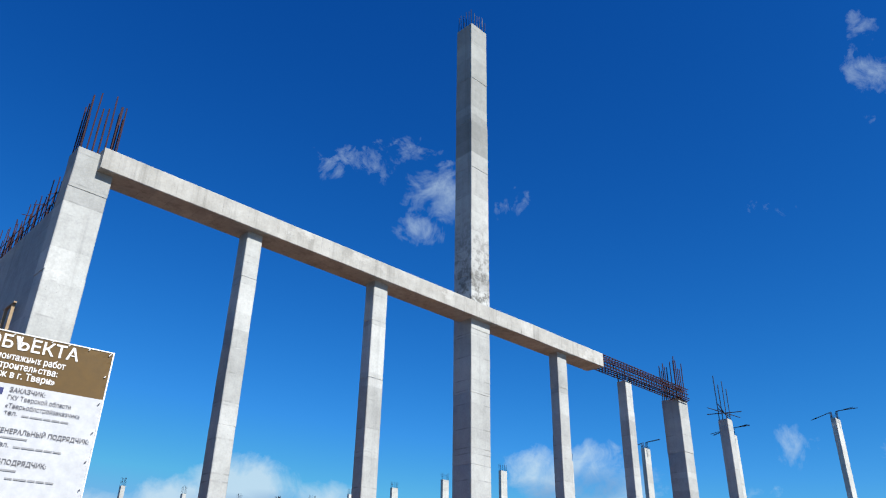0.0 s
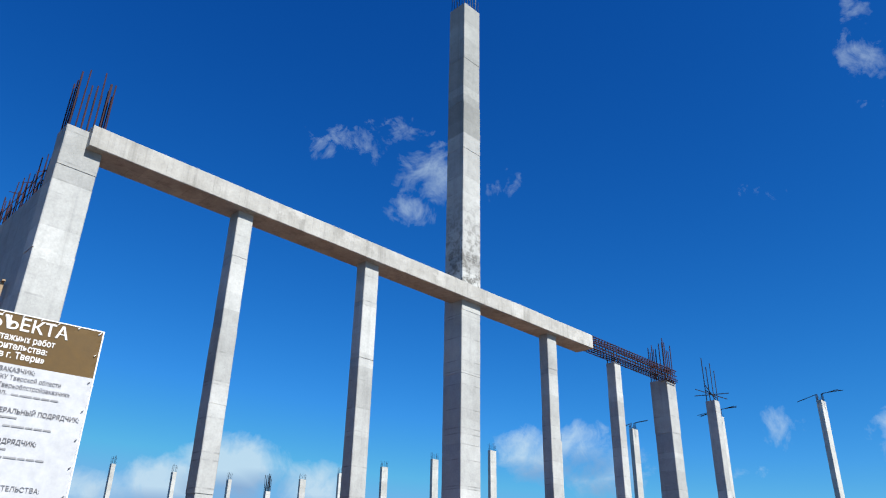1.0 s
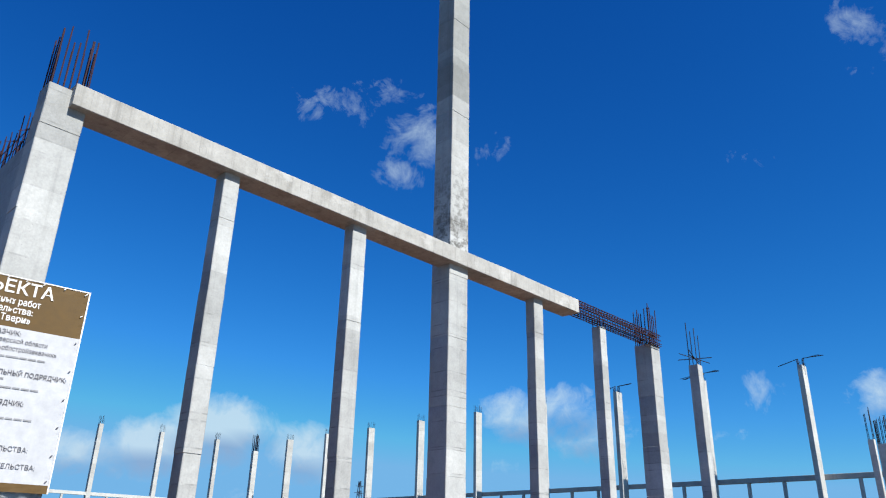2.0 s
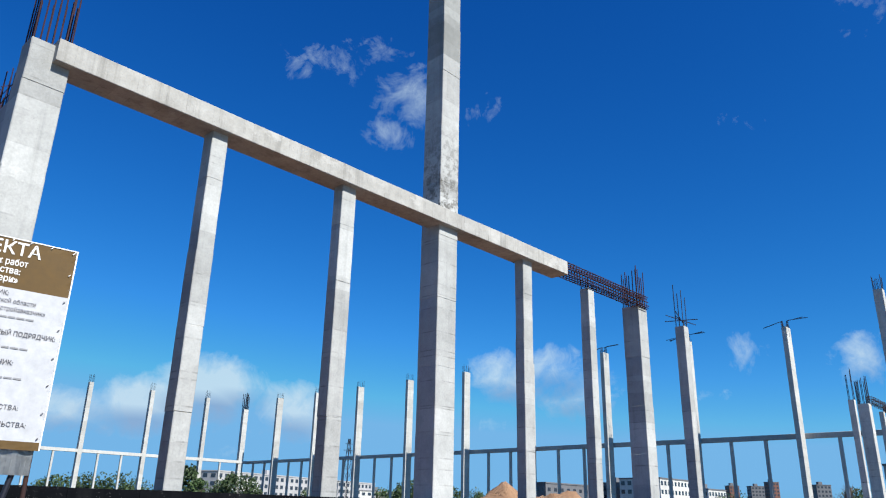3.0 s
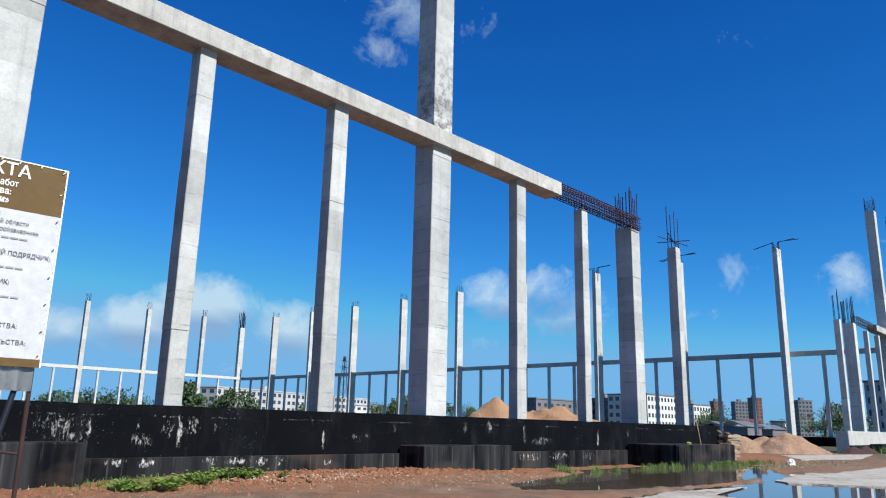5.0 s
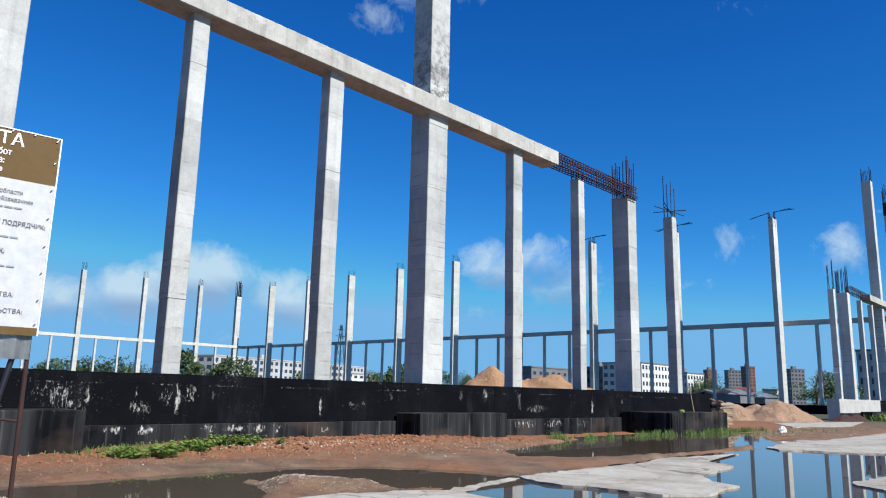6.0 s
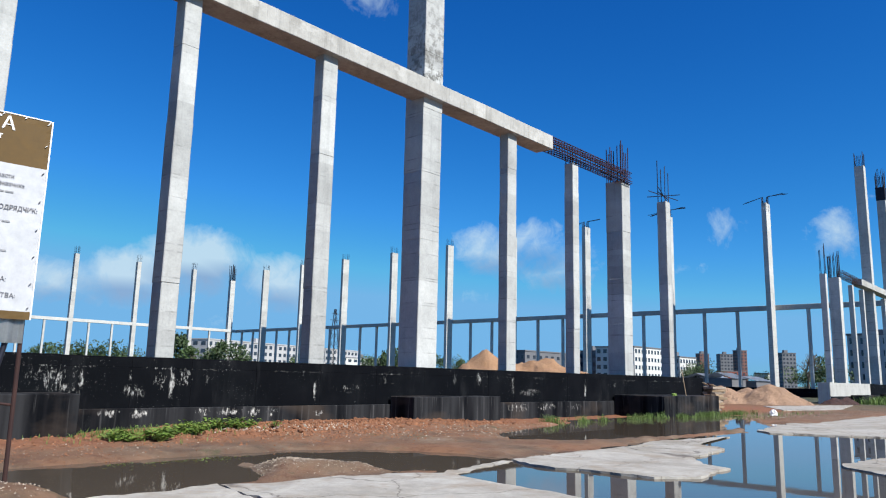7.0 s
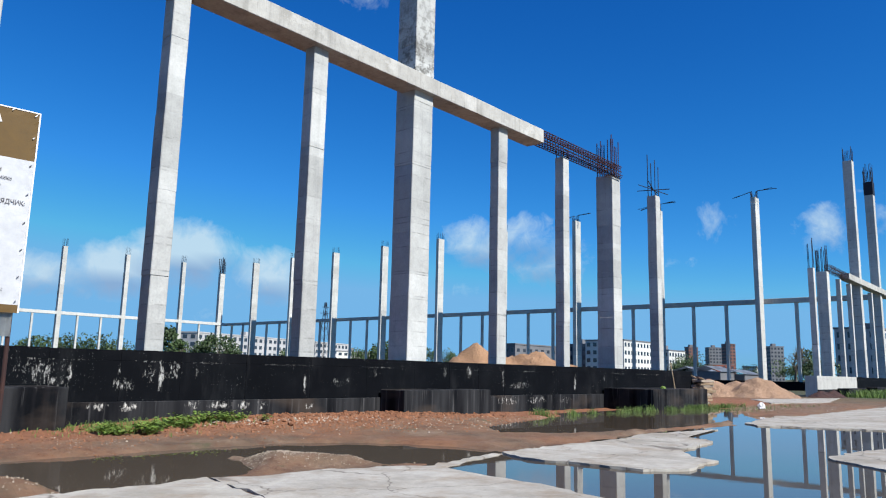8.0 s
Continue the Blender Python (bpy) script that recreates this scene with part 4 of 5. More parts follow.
# ---- far walls of the hall ----
def ring_beam(x0, x1, y0, y1, label):
    bm = box(bmesh.new(), x0, x1, y0, y1, BEAM_LOW, BEAM_TOP + 0.05, 0.03)
    root = thing("ring_beam", (0, 0, 0), label, "beam", "ring beams")
    part("beam_body", bm, CONCRETE_FAR, root)


SIDE_X, BACK_Y = 129.0, 200.0
ring_beam(SIDE_X + 0.63, SIDE_X + 1.4, 22.0, BACK_Y + 1.2, "long concrete ring beam along the far side of the hall")
ring_beam(20.0, SIDE_X + 0.6, BACK_Y - 0.05, BACK_Y + 0.75, "long concrete ring beam along the back of the hall")

k = 0
TALL_Y = [40.8, 58.3, 75.8, 94.0, 112.2, 130.6, 149.0, 166.7, 184.6]
for y in TALL_Y:
    bent = y < 80
    column("tall_column", SIDE_X - 1.4, y - 0.4, 2.0, 0.8, 1.0, 32.2, "tall square concrete column of the far side, rebar tips on top", "column", "tall columns",
           CONCRETE_FAR, (4, 4, 1.6 if not bent else 0.6), 100 + k, DARK_STEEL, r=0.022, lift=6.0)
    if bent:
        wing_bars(SIDE_X - 0.6, y, 32.2, "dark rebars bent out flat over a column head")
    k += 1
column("tall_column", SIDE_X - 2.3, BACK_Y + 0.1, 1.6, 1.2, 1.0, 30.0, "corner concrete column with dark bundled rebar on top", "column", "tall columns", CONCRETE_FAR,
       (4, 3, 5.2), 130, DARK_STEEL, r=0.09, lift=6.0)
for i, x in enumerate((61.5, 79.6, 96.6, 113.7)):
    column("tall_column", x, BACK_Y - 0.1, 1.1, 1.15, 1.0, 31.9, "tall square concrete column of the back wall, rebar tips on top", "column", "tall columns", CONCRETE_FAR,
           (3, 3, 2.2), 140 + i, DARK_STEEL, r=0.03, lift=6.0)
ys = [28.9, 35.2]
for a, b in zip(TALL_Y, TALL_Y[1:] + [202.0]):
    ys += [a + (b - a) / 3, a + (b - a) * 2 / 3]
for i, y in enumerate(ys):
    column("concrete_post", SIDE_X + 0.72, y * 1.005 - 0.25, 0.5, 0.5, 1.0, BEAM_LOW, "slender grey concrete post of the far side wall", "post", "posts of the far walls", CONCRETE_FAR,
           seed=160 + i, lift=4.0)
for i, x in enumerate((55.5, 67.5, 73.6, 84.8, 91.0, 102.0, 108.0, 120.4)):
    column("concrete_post", x, BACK_Y + 0.05, 0.5, 0.5, 1.0, BEAM_LOW, "slender grey concrete post of the back wall", "post", "posts of the far walls", CONCRETE_FAR,
           seed=200 + i, lift=4.0)
for name, b in (("foundation_wall", (SIDE_X - 0.3, SIDE_X + 1.6, 23.0, BACK_Y + 1.4)), ("foundation_wall", (20.0, SIDE_X - 0.4, BACK_Y - 0.2, BACK_Y + 1.4))):
    root = thing(name, (0, 0, 0), "low dark foundation wall under the far posts", "foundation wall", kind="structure")
    part("wall_body", box(bmesh.new(), *b, -0.8, 1.25, 0.03), BITUMEN, root)


# ---- information board ----
def text_mesh(words, size, bold=0.0):
    cu = bpy.data.curves.new("words", "FONT")
    cu.body, cu.size, cu.offset = words, size, bold
    cu.align_x, cu.resolution_u, cu.extrude = "LEFT", 3, 0.0015
    ob = new("words", cu)
    bpy.context.view_layer.update()
    me = bpy.data.meshes.new_from_object(ob.evaluated_get(bpy.context.evaluated_depsgraph_get()))
    bpy.data.objects.remove(ob)
    bpy.data.curves.remove(cu)
    return me


def single_letters(me):
    """Split a line of type into one mesh a letter: loose pieces whose spans overlap belong together."""
    up = list(range(len(me.vertices)))

    def top(i):
        while up[i] != i:
            up[i] = up[up[i]]
            i = up[i]
        return i

    for e in me.edges:
        a, b = top(e.vertices[0]), top(e.vertices[1])
        if a != b:
            up[b] = a
    pieces = {}
    for v in me.vertices:
        pieces.setdefault(top(v.index), []).append(v.index)
    spans = sorted((min(me.vertices[i].co.x for i in q), max(me.vertices[i].co.x for i in q), q) for q in pieces.values())
    joined = []
    for lo, hi, q in spans:
        if joined and lo < joined[-1][1] - 0.2 * (hi - lo):
            joined[-1] = (joined[-1][0], max(hi, joined[-1][1]), joined[-1][2] + q)
        else:
            joined.append((lo, hi, q))
    faces = [tuple(f.vertices) for f in me.polygons]
    for lo, hi, q in joined:
        order = {i: k for k, i in enumerate(q)}
        out = bpy.data.meshes.new("letter")
        out.from_pydata([tuple(me.vertices[i].co) for i in q], [], [tuple(order[i] for i in f) for f in faces if f[0] in order])
        yield out


def information_board():
    root = thing("information_board", (4.62, 13.11, 5.77), "brown and white printed site information board on steel posts", "board")
    root.rotation_euler = (0, 0, math.atan2(-0.096, 0.995))
    W, H = 3.6, 3.38

    def sheet(name, x0, x1, z0, z1, y, mat, label=""):
        return part(name, box(bmesh.new(), x0, x1, y, y + 0.004, z0, z1), mat, root, label)

    bm = bmesh.new()
    box(bm, -W + 0.02, -0.02, 0.012, 0.05, -H + 0.02, -0.02, 0.004)
    part("backing", bm, ZINC, root)
    # banner skin, a little wavy at its rim
    for name, z0, z1, mat in (("header", -0.84, 0.0, BROWN_PRINT), ("white_field", -3.25, -0.84, WHITE_PRINT), ("footer", -H, -3.25, BROWN_PRINT)):
        bm = bmesh.new()
        nx, nz = 36, max(2, int((z1 - z0) / 0.1))
        grid = [[None] * (nz + 1) for _ in range(nx + 1)]
        for i in range(nx + 1):
            for j in range(nz + 1):
                x, z = -W + W * i / nx, z0 + (z1 - z0) * j / nz
                rim = max(0.0, 1 - min(abs(x), abs(z), abs(z + H)) / 0.12)
                grid[i][j] = bm.verts.new((x + (0.003 * math.sin(z * 11) if i == nx else 0), 0.004 + 0.010 * rim * math.sin(x * 14 + z * 17) * 0.5, z))
        for i in range(nx):
            for j in range(nz):
                bm.faces.new((grid[i][j], grid[i + 1][j], grid[i + 1][j + 1], grid[i][j + 1]))
        part(name, bm, mat, root)

    def words(text, right, base, size, mat, width=None, bold=0.0):
        me = text_mesh(text, size, bold)
        xs = [v.co.x for v in me.vertices]
        sx = width / (max(xs) - min(xs)) if width else 1.0
        m = Matrix.Translation((-right - max(xs) * sx, -0.006, -base)) @ Matrix.Rotation(radians(90), 4, "X") @ Matrix.Diagonal((sx, 1, 1, 1))
        for letter in single_letters(me):
            letter.materials.append(mat)
            shared("letter", letter, root, m)

    def bars_at(right, left, base, tall, mat):
        cuts = (0.0, 0.17, 0.45, 0.62, 0.81, 1.0) if left - right > 0.6 else (0.0, 1.0)
        for a, b in zip(cuts, cuts[1:]):
            span = left - right
            sheet("printed_bar", -left + span * a + 0.008, -left + span * b - 0.012, -base, -base + tall, -0.008, mat)

    words("ОБЪЕКТА", 0.56, 0.27, 0.30, LETTER_WHITE, 1.42, 0.004)
    words("монтажных работ", 0.73, 0.455, 0.155, LETTER_WHITE, 1.06, 0.002)
    words("строительства:", 0.82, 0.60, 0.155, LETTER_WHITE, 0.95, 0.002)
    words("еж в г. Твери»", 0.83, 0.745, 0.155, LETTER_WHITE, 0.90, 0.002)
    words("ЗАКАЗЧИК:", 0.92, 0.965, 0.105, LETTER_GREY, 0.53, 0.0015)
    words("ГКУ Тверской области", 0.49, 1.09, 0.105, LETTER_GREY, 0.96)
    words("«Тверьоблстройзаказчик»", 0.32, 1.22, 0.105, LETTER_GREY, 1.13)
    words("тел.", 1.25, 1.33, 0.105, LETTER_GREY, 0.19)
    bars_at(0.46, 1.19, 1.33, 0.026, LETTER_PALE)
    words("ГЕНЕРАЛЬНЫЙ ПОДРЯДЧИК:", 0.09, 1.61, 0.105, LETTER_GREY, 1.38, 0.0015)
    bars_at(1.0, 1.4, 1.69, 0.026, LETTER_PALE)
    words("тел.", 1.25, 1.82, 0.105, LETTER_GREY, 0.19)
    bars_at(0.46, 1.19, 1.82, 0.026, LETTER_PALE)
    words("СУБПОДРЯДЧИК:", 0.64, 2.08, 0.105, LETTER_GREY, 0.84, 0.0015)
    bars_at(1.04, 1.4, 2.18, 0.026, LETTER_PALE)
    words("тел.", 1.25, 2.30, 0.105, LETTER_GREY, 0.19)
    bars_at(0.46, 1.19, 2.30, 0.026, LETTER_PALE)
    words("СТРОИТЕЛЬСТВА:", 0.43, 2.78, 0.105, LETTER_GREY, 0.9)
    words("СТРОИТЕЛЬСТВА:", 0.27, 3.04, 0.105, LETTER_GREY, 0.9)
    sheet("printed_shape", -1.78, -1.54, -1.02, -0.92, -0.008, LOGO_BLUE, "dark blue printed emblem")
    part("edging", box(bmesh.new(), -0.018, 0.006, -0.006, 0.02, -H, 0.012, 0.002), LETTER_WHITE, root, "white edge of the printed banner")
    part("edging", box(bmesh.new(), -W, -0.02, -0.006, 0.02, -0.008, 0.012, 0.002), LETTER_WHITE, root)
    # eyelet ties round the rim
    for z in (-0.06, -0.45, -0.93, -1.42, -1.9, -2.35, -2.8, -3.2):
        bm = bmesh.new()
        rod(bm, (-0.085, -0.012, z - 0.012), (-0.055, -0.012, z + 0.018), 0.008, 5)
        part("tie", bm, LETTER_WHITE if z > -0.5 else LETTER_GREY, root)
    for x in (-0.05, -0.42, -0.75, -1.02, -1.3, -1.6, -1.9, -2.3, -2.8):
        bm = bmesh.new()
        rod(bm, (x - 0.012, -0.012, -0.045), (x + 0.01, -0.012, -0.015), 0.008, 5)
        part("tie", bm, LETTER_WHITE, root)
    # corrugated sheet hanging below
    bm = bmesh.new()
    n = 48
    rows = []
    for z in (-H - 0.38, -H + 0.15):
        rows.append([bm.verts.new((-W + (W - 0.07) * i / n, 0.06 + (0.02 if (i // 2) % 2 else -0.0), z)) for i in range(n + 1)])
    for i in range(n):
        bm.faces.new((rows[0][i], rows[0][i + 1], rows[1][i + 1], rows[1][i]))
    bmesh.ops.solidify(bm, geom=bm.faces[:], thickness=0.003)
    part("corrugated_sheet", bm, ZINC, root)
    for x, top, mat, r, dx, dy in ((-0.10, -0.3, OLD_RUST, 0.036, 0.03, 0.0), (-2.0, -0.3, OLD_RUST, 0.036, 0.0, 0.0), (-3.4, -0.3, OLD_RUST, 0.036, 0, 0), (-0.16, -3.0, DARK_STEEL, 0.045, -0.55, 0.1)):
        bm = bmesh.new()
        rod(bm, (x, 0.12, top), (x + dx, 0.12 + dy, -6.05), r, 10)
        part("post", bm, mat, root)
    bm = bmesh.new()
    rod(bm, (-1.2, 0.14, -4.6), (-0.05, 0.14, -4.75), 0.022, 8)
    part("brace", bm, OLD_RUST, root)
    return root


information_board()


# ---- heaps, stacks and litter ----
def heap(name, cx, cy, rx, ry, tall, turn, mat, label, category, seed, peaks):
    """A tipped heap: several cones run together, slumped and gullied."""
    root = thing(name, (cx, cy, GROUND_Z), label, category, "heaps of fill")
    n = 64
    xs = np.linspace(-1.25 * rx, 1.25 * rx, n)
    ys_ = np.linspace(-1.25 * ry, 1.25 * ry, n)
    X, Y = np.meshgrid(xs, ys_, indexing="ij")
    Z = np.full_like(X, -0.3)
    for px, py, pr, ph in peaks:
        d = np.hypot(X / rx - px, Y / ry - py) / pr
        d = d + 0.14 * wavy(X, Y, rx * 0.35, seed) + 0.10 * wavy(X, Y, rx * 0.13, seed + 1) + 0.05 * wavy(X, Y, rx * 0.06, seed + 5)
        Z = np.maximum(Z, ph * tall * np.clip(1 - d, -0.4, 1) ** 1.0 - 0.05 * tall * np.exp(-(d * 6) ** 2))
    Z = Z + 0.03 * tall * wavy(X, Y, rx * 0.2, seed + 2) * (Z > 0)
    verts = np.stack([X, Y, Z], -1).reshape(-1, 3).tolist()
    faces = [(i * n + j, (i + 1) * n + j, (i + 1) * n + j + 1, i * n + j + 1) for i in range(n - 1) for j in range(n - 1)]
    me = bpy.data.meshes.new("heap_body")
    me.from_pydata(verts, [], faces)
    for p in me.polygons:
        p.use_smooth = True
    me.materials.append(mat)
    body = new("heap_body", me)
    body.parent = root
    root.rotation_euler = (0, 0, radians(turn))
    return root


heap("sand_heap", 61.5, 44.0, 10.0, 6.0, 5.0, -55, SAND, "large orange sand heap with a steep pointed crest", "sand heap", 3,
     [(-0.34, 0, 0.55, 1.0), (-0.05, 0.05, 1.0, 0.76), (0.25, 0.0, 0.9, 0.84), (0.55, -0.1, 0.7, 0.62)])
heap("earth_heap", 74.5, 25.4, 6.2, 4.2, 2.15, -50, SAND_PALE, "broad brown heap of earth and sand in the gap", "earth heap", 8,
     [(-0.55, 0, 0.6, 0.8), (-0.1, 0.1, 0.55, 0.75), (0.15, -0.2, 0.6, 0.98), (0.45, 0, 0.42, 0.6)])
heap("rubble_heap", 84.5, 20.5, 3.0, 1.5, 0.8, -20, OLD_RUST, "low dark heap of rusty scrap and soil beside the pale wall", "scrap heap", 12,
     [(-0.3, 0, 0.7, 0.9), (0.35, 0, 0.6, 1.0)])


def timber_stack():
    root = thing("timber_stack", (53.2, 20.8, GROUND_Z - 0.1), "untidy stack of old timber and concrete offcuts at the wall's end", "stack")
    rnd = random.Random(9)
    z = 0.0
    for row in range(9):
        for k in range(4):
            w, d, h = rnd.uniform(1.2, 2.2), rnd.uniform(0.3, 0.45), rnd.uniform(0.14, 0.2)
            bm = box(bmesh.new(), -w / 2, w / 2, -d / 2, d / 2, 0, h, 0.015)
            ob = part("offcut", bm, TIMBER if rnd.random() < 0.45 else RUBBLE, root)
            ob.matrix_basis = pose(rnd.uniform(-0.2, 0.2), 0.1 + k * 0.5, z, 0, rnd.uniform(-2, 2), rnd.uniform(-9, 9))
        z += 0.19
    for k in range(4):
        bm = box(bmesh.new(), -1.3, 1.3, -0.08, 0.08, 0, 0.05, 0.005)
        ob = part("plank", bm, RUST if k % 2 else TIMBER, root)
        ob.matrix_basis = pose(0.1 * k, 0.3 + 0.35 * k, z + 0.02 + 0.06 * k, 0, 4, rnd.uniform(-20, 20))
    return root


timber_stack()


def crumpled(name, at, size, mat, label, category, seed):
    bm = bmesh.new()
    bmesh.ops.create_icosphere(bm, subdivisions=3, radius=1)
    for v in bm.verts:
        k = 1 + 0.45 * noise.noise(v.co * 2.1 + Vector((seed, 0, 0)))
        v.co = Vector((v.co.x * size[0] * k, v.co.y * size[1] * k, max(-0.15 * size[2], v.co.z * size[2] * k)))
    ob = mesh_object(name, bm, mat)
    ob.location = at
    return tagged(ob, label, category)


crumpled("plastic_bag", (46.1, 14.8, GROUND_Z + 0.06), (0.28, 0.2, 0.30), PLASTIC_BAG, "crumpled white plastic bag lying on the mud", "litter", 3)
crumpled("plastic_bag", (22.5, 19.2, GROUND_Z - 0.02), (0.10, 0.10, 0.10), PLASTIC_BAG, "small scrap of white plastic on earth", "litter", 5)
crumpled("bottle_scrap", (41.3, 18.7, 0.93), (0.22, 0.14, 0.12), WEED, "green plastic scrap lying on the footing block", "litter", 6)

# a thin upright stake on the footing block
stake = thing("stake", (43.4, 18.9, 0.9), "thin weathered timber stake standing on the block", "stake")
part("stick", rod(bmesh.new(), (0, 0, -0.02), (0.02, 0.25, 1.55), 0.03, 6), TIMBER, stake)


def scatter(name, mat, label, category, seed, lots):
    """Small pieces lying on the ground, one joined mesh. lots: how many, centre, spread, turn, least and greatest size."""
    rnd = random.Random(seed)
    spots = []
    for count, cx, cy, sx, sy, turn, least, most in lots:
        c, d = math.cos(radians(turn)), math.sin(radians(turn))
        for _ in range(count):
            u, v = rnd.gauss(0, sx), rnd.gauss(0, sy)
            spots.append((cx + u * c - v * d, min(21.2, cy + u * d + v * c), least + (most - least) * rnd.random() ** 2.5))
    heights = ground_height(np.array([p[0] for p in spots]), np.array([p[1] for p in spots]))
    verts, faces = [], []
    for (x, y, s), z in zip(spots, heights):
        if z < WATER_Z - 0.03:
            continue
        b, a = len(verts), rnd.uniform(0, 6.28)
        for px, py, pz in ((1, 0, 0), (-1, 0, 0), (0, 1, 0), (0, -1, 0), (0, 0, 0.8), (0, 0, -0.6)):
            k = s * rnd.uniform(0.6, 1.2)
            verts.append((x + (px * math.cos(a) - py * math.sin(a)) * k, y + (px * math.sin(a) + py * math.cos(a)) * k, float(z) + pz * k))
        faces += [tuple(b + q for q in f) for f in ((0, 2, 4), (2, 1, 4), (1, 3, 4), (3, 0, 4), (2, 0, 5), (1, 2, 5), (3, 1, 5), (0, 3, 5))]
    me = bpy.data.meshes.new(name)
    me.from_pydata(verts, [], faces)
    me.materials.append(mat)
    tagged(new(name, me), label, category, kind="stuff")


scatter("stones", RUBBLE, "scattered pale pebbles and rubble on the mud", "stones", 17,
        [(800, 16.5, 18.6, 5.0, 1.3, 0, 0.008, 0.035), (350, 12.8, 18.9, 0.9, 0.4, 0, 0.012, 0.05), (450, 15.8, 18.8, 1.1, 0.5, 0, 0.012, 0.06), (2600, 9.9, 12.1, 0.9, 0.42, -24, 0.006, 0.022),
         (500, 6.5, 17.2, 1.9, 1.3, 0, 0.006, 0.022), (400, 4.0, 11.8, 0.6, 0.5, 0, 0.006, 0.028), (900, 44.0, 16.0, 9.0, 1.6, 0, 0.015, 0.06), (500, 22.0, 16.5, 4.0, 1.0, 0, 0.012, 0.05),
         (260, 14.3, 10.2, 0.9, 0.10, 12, 0.015, 0.05), (200, 9.0, 9.0, 1.6, 1.6, 0, 0.006, 0.02)])
scatter("earth_crumbs", EARTH_CLOD, "crumbled red-brown earth thrown up along the wall", "earth", 18,
        [(4200, 16.5, 19.2, 4.2, 0.9, 0, 0.015, 0.09), (1600, 13.5, 18.2, 2.6, 0.8, 0, 0.012, 0.06), (900, 22.0, 18.3, 2.5, 0.8, 0, 0.012, 0.07), (1500, 16.0, 16.6, 4.0, 0.9, -8, 0.008, 0.045), (900, 6.0, 17.0, 1.8, 1.3, 0, 0.008, 0.035)])


def lump(x, y, s, mat, seed):
    """A broken piece of mortar or clod of earth on the bank."""
    rnd = random.Random(seed)
    bm = bmesh.new()
    bmesh.ops.create_icosphere(bm, subdivisions=1, radius=1)
    for v in bm.verts:
        v.co = Vector((v.co.x * s * rnd.uniform(0.7, 1.5), v.co.y * s * rnd.uniform(0.6, 1.2), v.co.z * s * rnd.uniform(0.35, 0.8)))
    z = float(ground_height(np.array([x]), np.array([y]))[0])
    ob = mesh_object("rubble_piece", bm, mat)
    ob.matrix_basis = pose(x, y, z + s * 0.15, rnd.uniform(-20, 20), rnd.uniform(-20, 20), rnd.uniform(0, 360))
    return tagged(ob, "broken pale mortar lump lying on red earth" if mat is RUBBLE else "clod of reddish earth on the bank", "rubble", "rubble on the bank")


rnd = random.Random(61)
for k in range(110):
    lump(rnd.gauss(15.2, 2.2), min(20.9, 18.9 + rnd.gauss(0, 0.5)), rnd.uniform(0.02, 0.07), RUBBLE, 700 + k)
for k in range(170):
    lump(rnd.uniform(10.5, 25), min(20.9, rnd.uniform(17.8, 21)), rnd.uniform(0.03, 0.13), EARTH_CLOD, 900 + k)


# ---- plants ----
def blades(name, spots, label, mat, tall, wide, seed):
    rnd = random.Random(seed)
    verts, faces = [], []
    for x, y, s in spots:
        z = float(ground_height(np.array([x]), np.array([y]))[0])
        a = rnd.uniform(0, 6.28)
        h, w = tall * s * rnd.uniform(0.5, 1.2), wide * rnd.uniform(0.7, 1.3)
        dx, dy = math.cos(a) * w, math.sin(a) * w
        bx, by = rnd.gauss(0, 0.28) * h, rnd.gauss(0, 0.28) * h
        b = len(verts)
        verts += [(x - dx, y - dy, z - 0.03), (x + dx, y + dy, z - 0.03), (x + bx * 0.4 + dx * 0.7, y + by * 0.4 + dy * 0.7, z + h * 0.6),
                  (x + bx * 0.4 - dx * 0.7, y + by * 0.4 - dy * 0.7, z + h * 0.6), (x + bx, y + by, z + h)]
        faces += [(b, b + 1, b + 2, b + 3), (b + 3, b + 2, b + 4)]
    me = bpy.data.meshes.new(name)
    me.from_pydata(verts, [], faces)
    me.materials.append(mat)
    return tagged(new(name, me), label, "grass", kind="stuff")


rnd = random.Random(23)
spots = []
for _ in range(5200):
    t_ = rnd.random()
    x = 27.5 + t_ * 23
    y = min((18.1 if x < 39 else 17.6) + rnd.gauss(0, 0.28), 21.2)
    if 39.0 < x < 47.1 and y > 18.2:
        y = 18.15 - rnd.random() * 0.5
    if wavy(np.array([x]), np.array([y]), 1.6, 31)[0] > 0.02:
        spots.append((x, y, 1.0))
for _ in range(500):
    x = rnd.uniform(36, 58)
    spots.append((x, rnd.gauss(15.8, 1.0), 0.6))
blades("grass", spots, "fresh green grass growing along the wet foot of the wall", GRASS, 0.32, 0.012, 24)
spots = [(rnd.uniform(88, 130), rnd.uniform(16, 20), 1.6) for _ in range(2500)]
blades("grass", spots, "rough grass beside the far footing", GRASS, 0.5, 0.04, 25)
spots = [(rnd.gauss(10.4, 1.3), min(21.2, rnd.gauss(19.7, 0.8)), 0.9) for _ in range(900)]
blades("grass", spots, "thin grass among weeds by the wall", GRASS, 0.16, 0.012, 26)


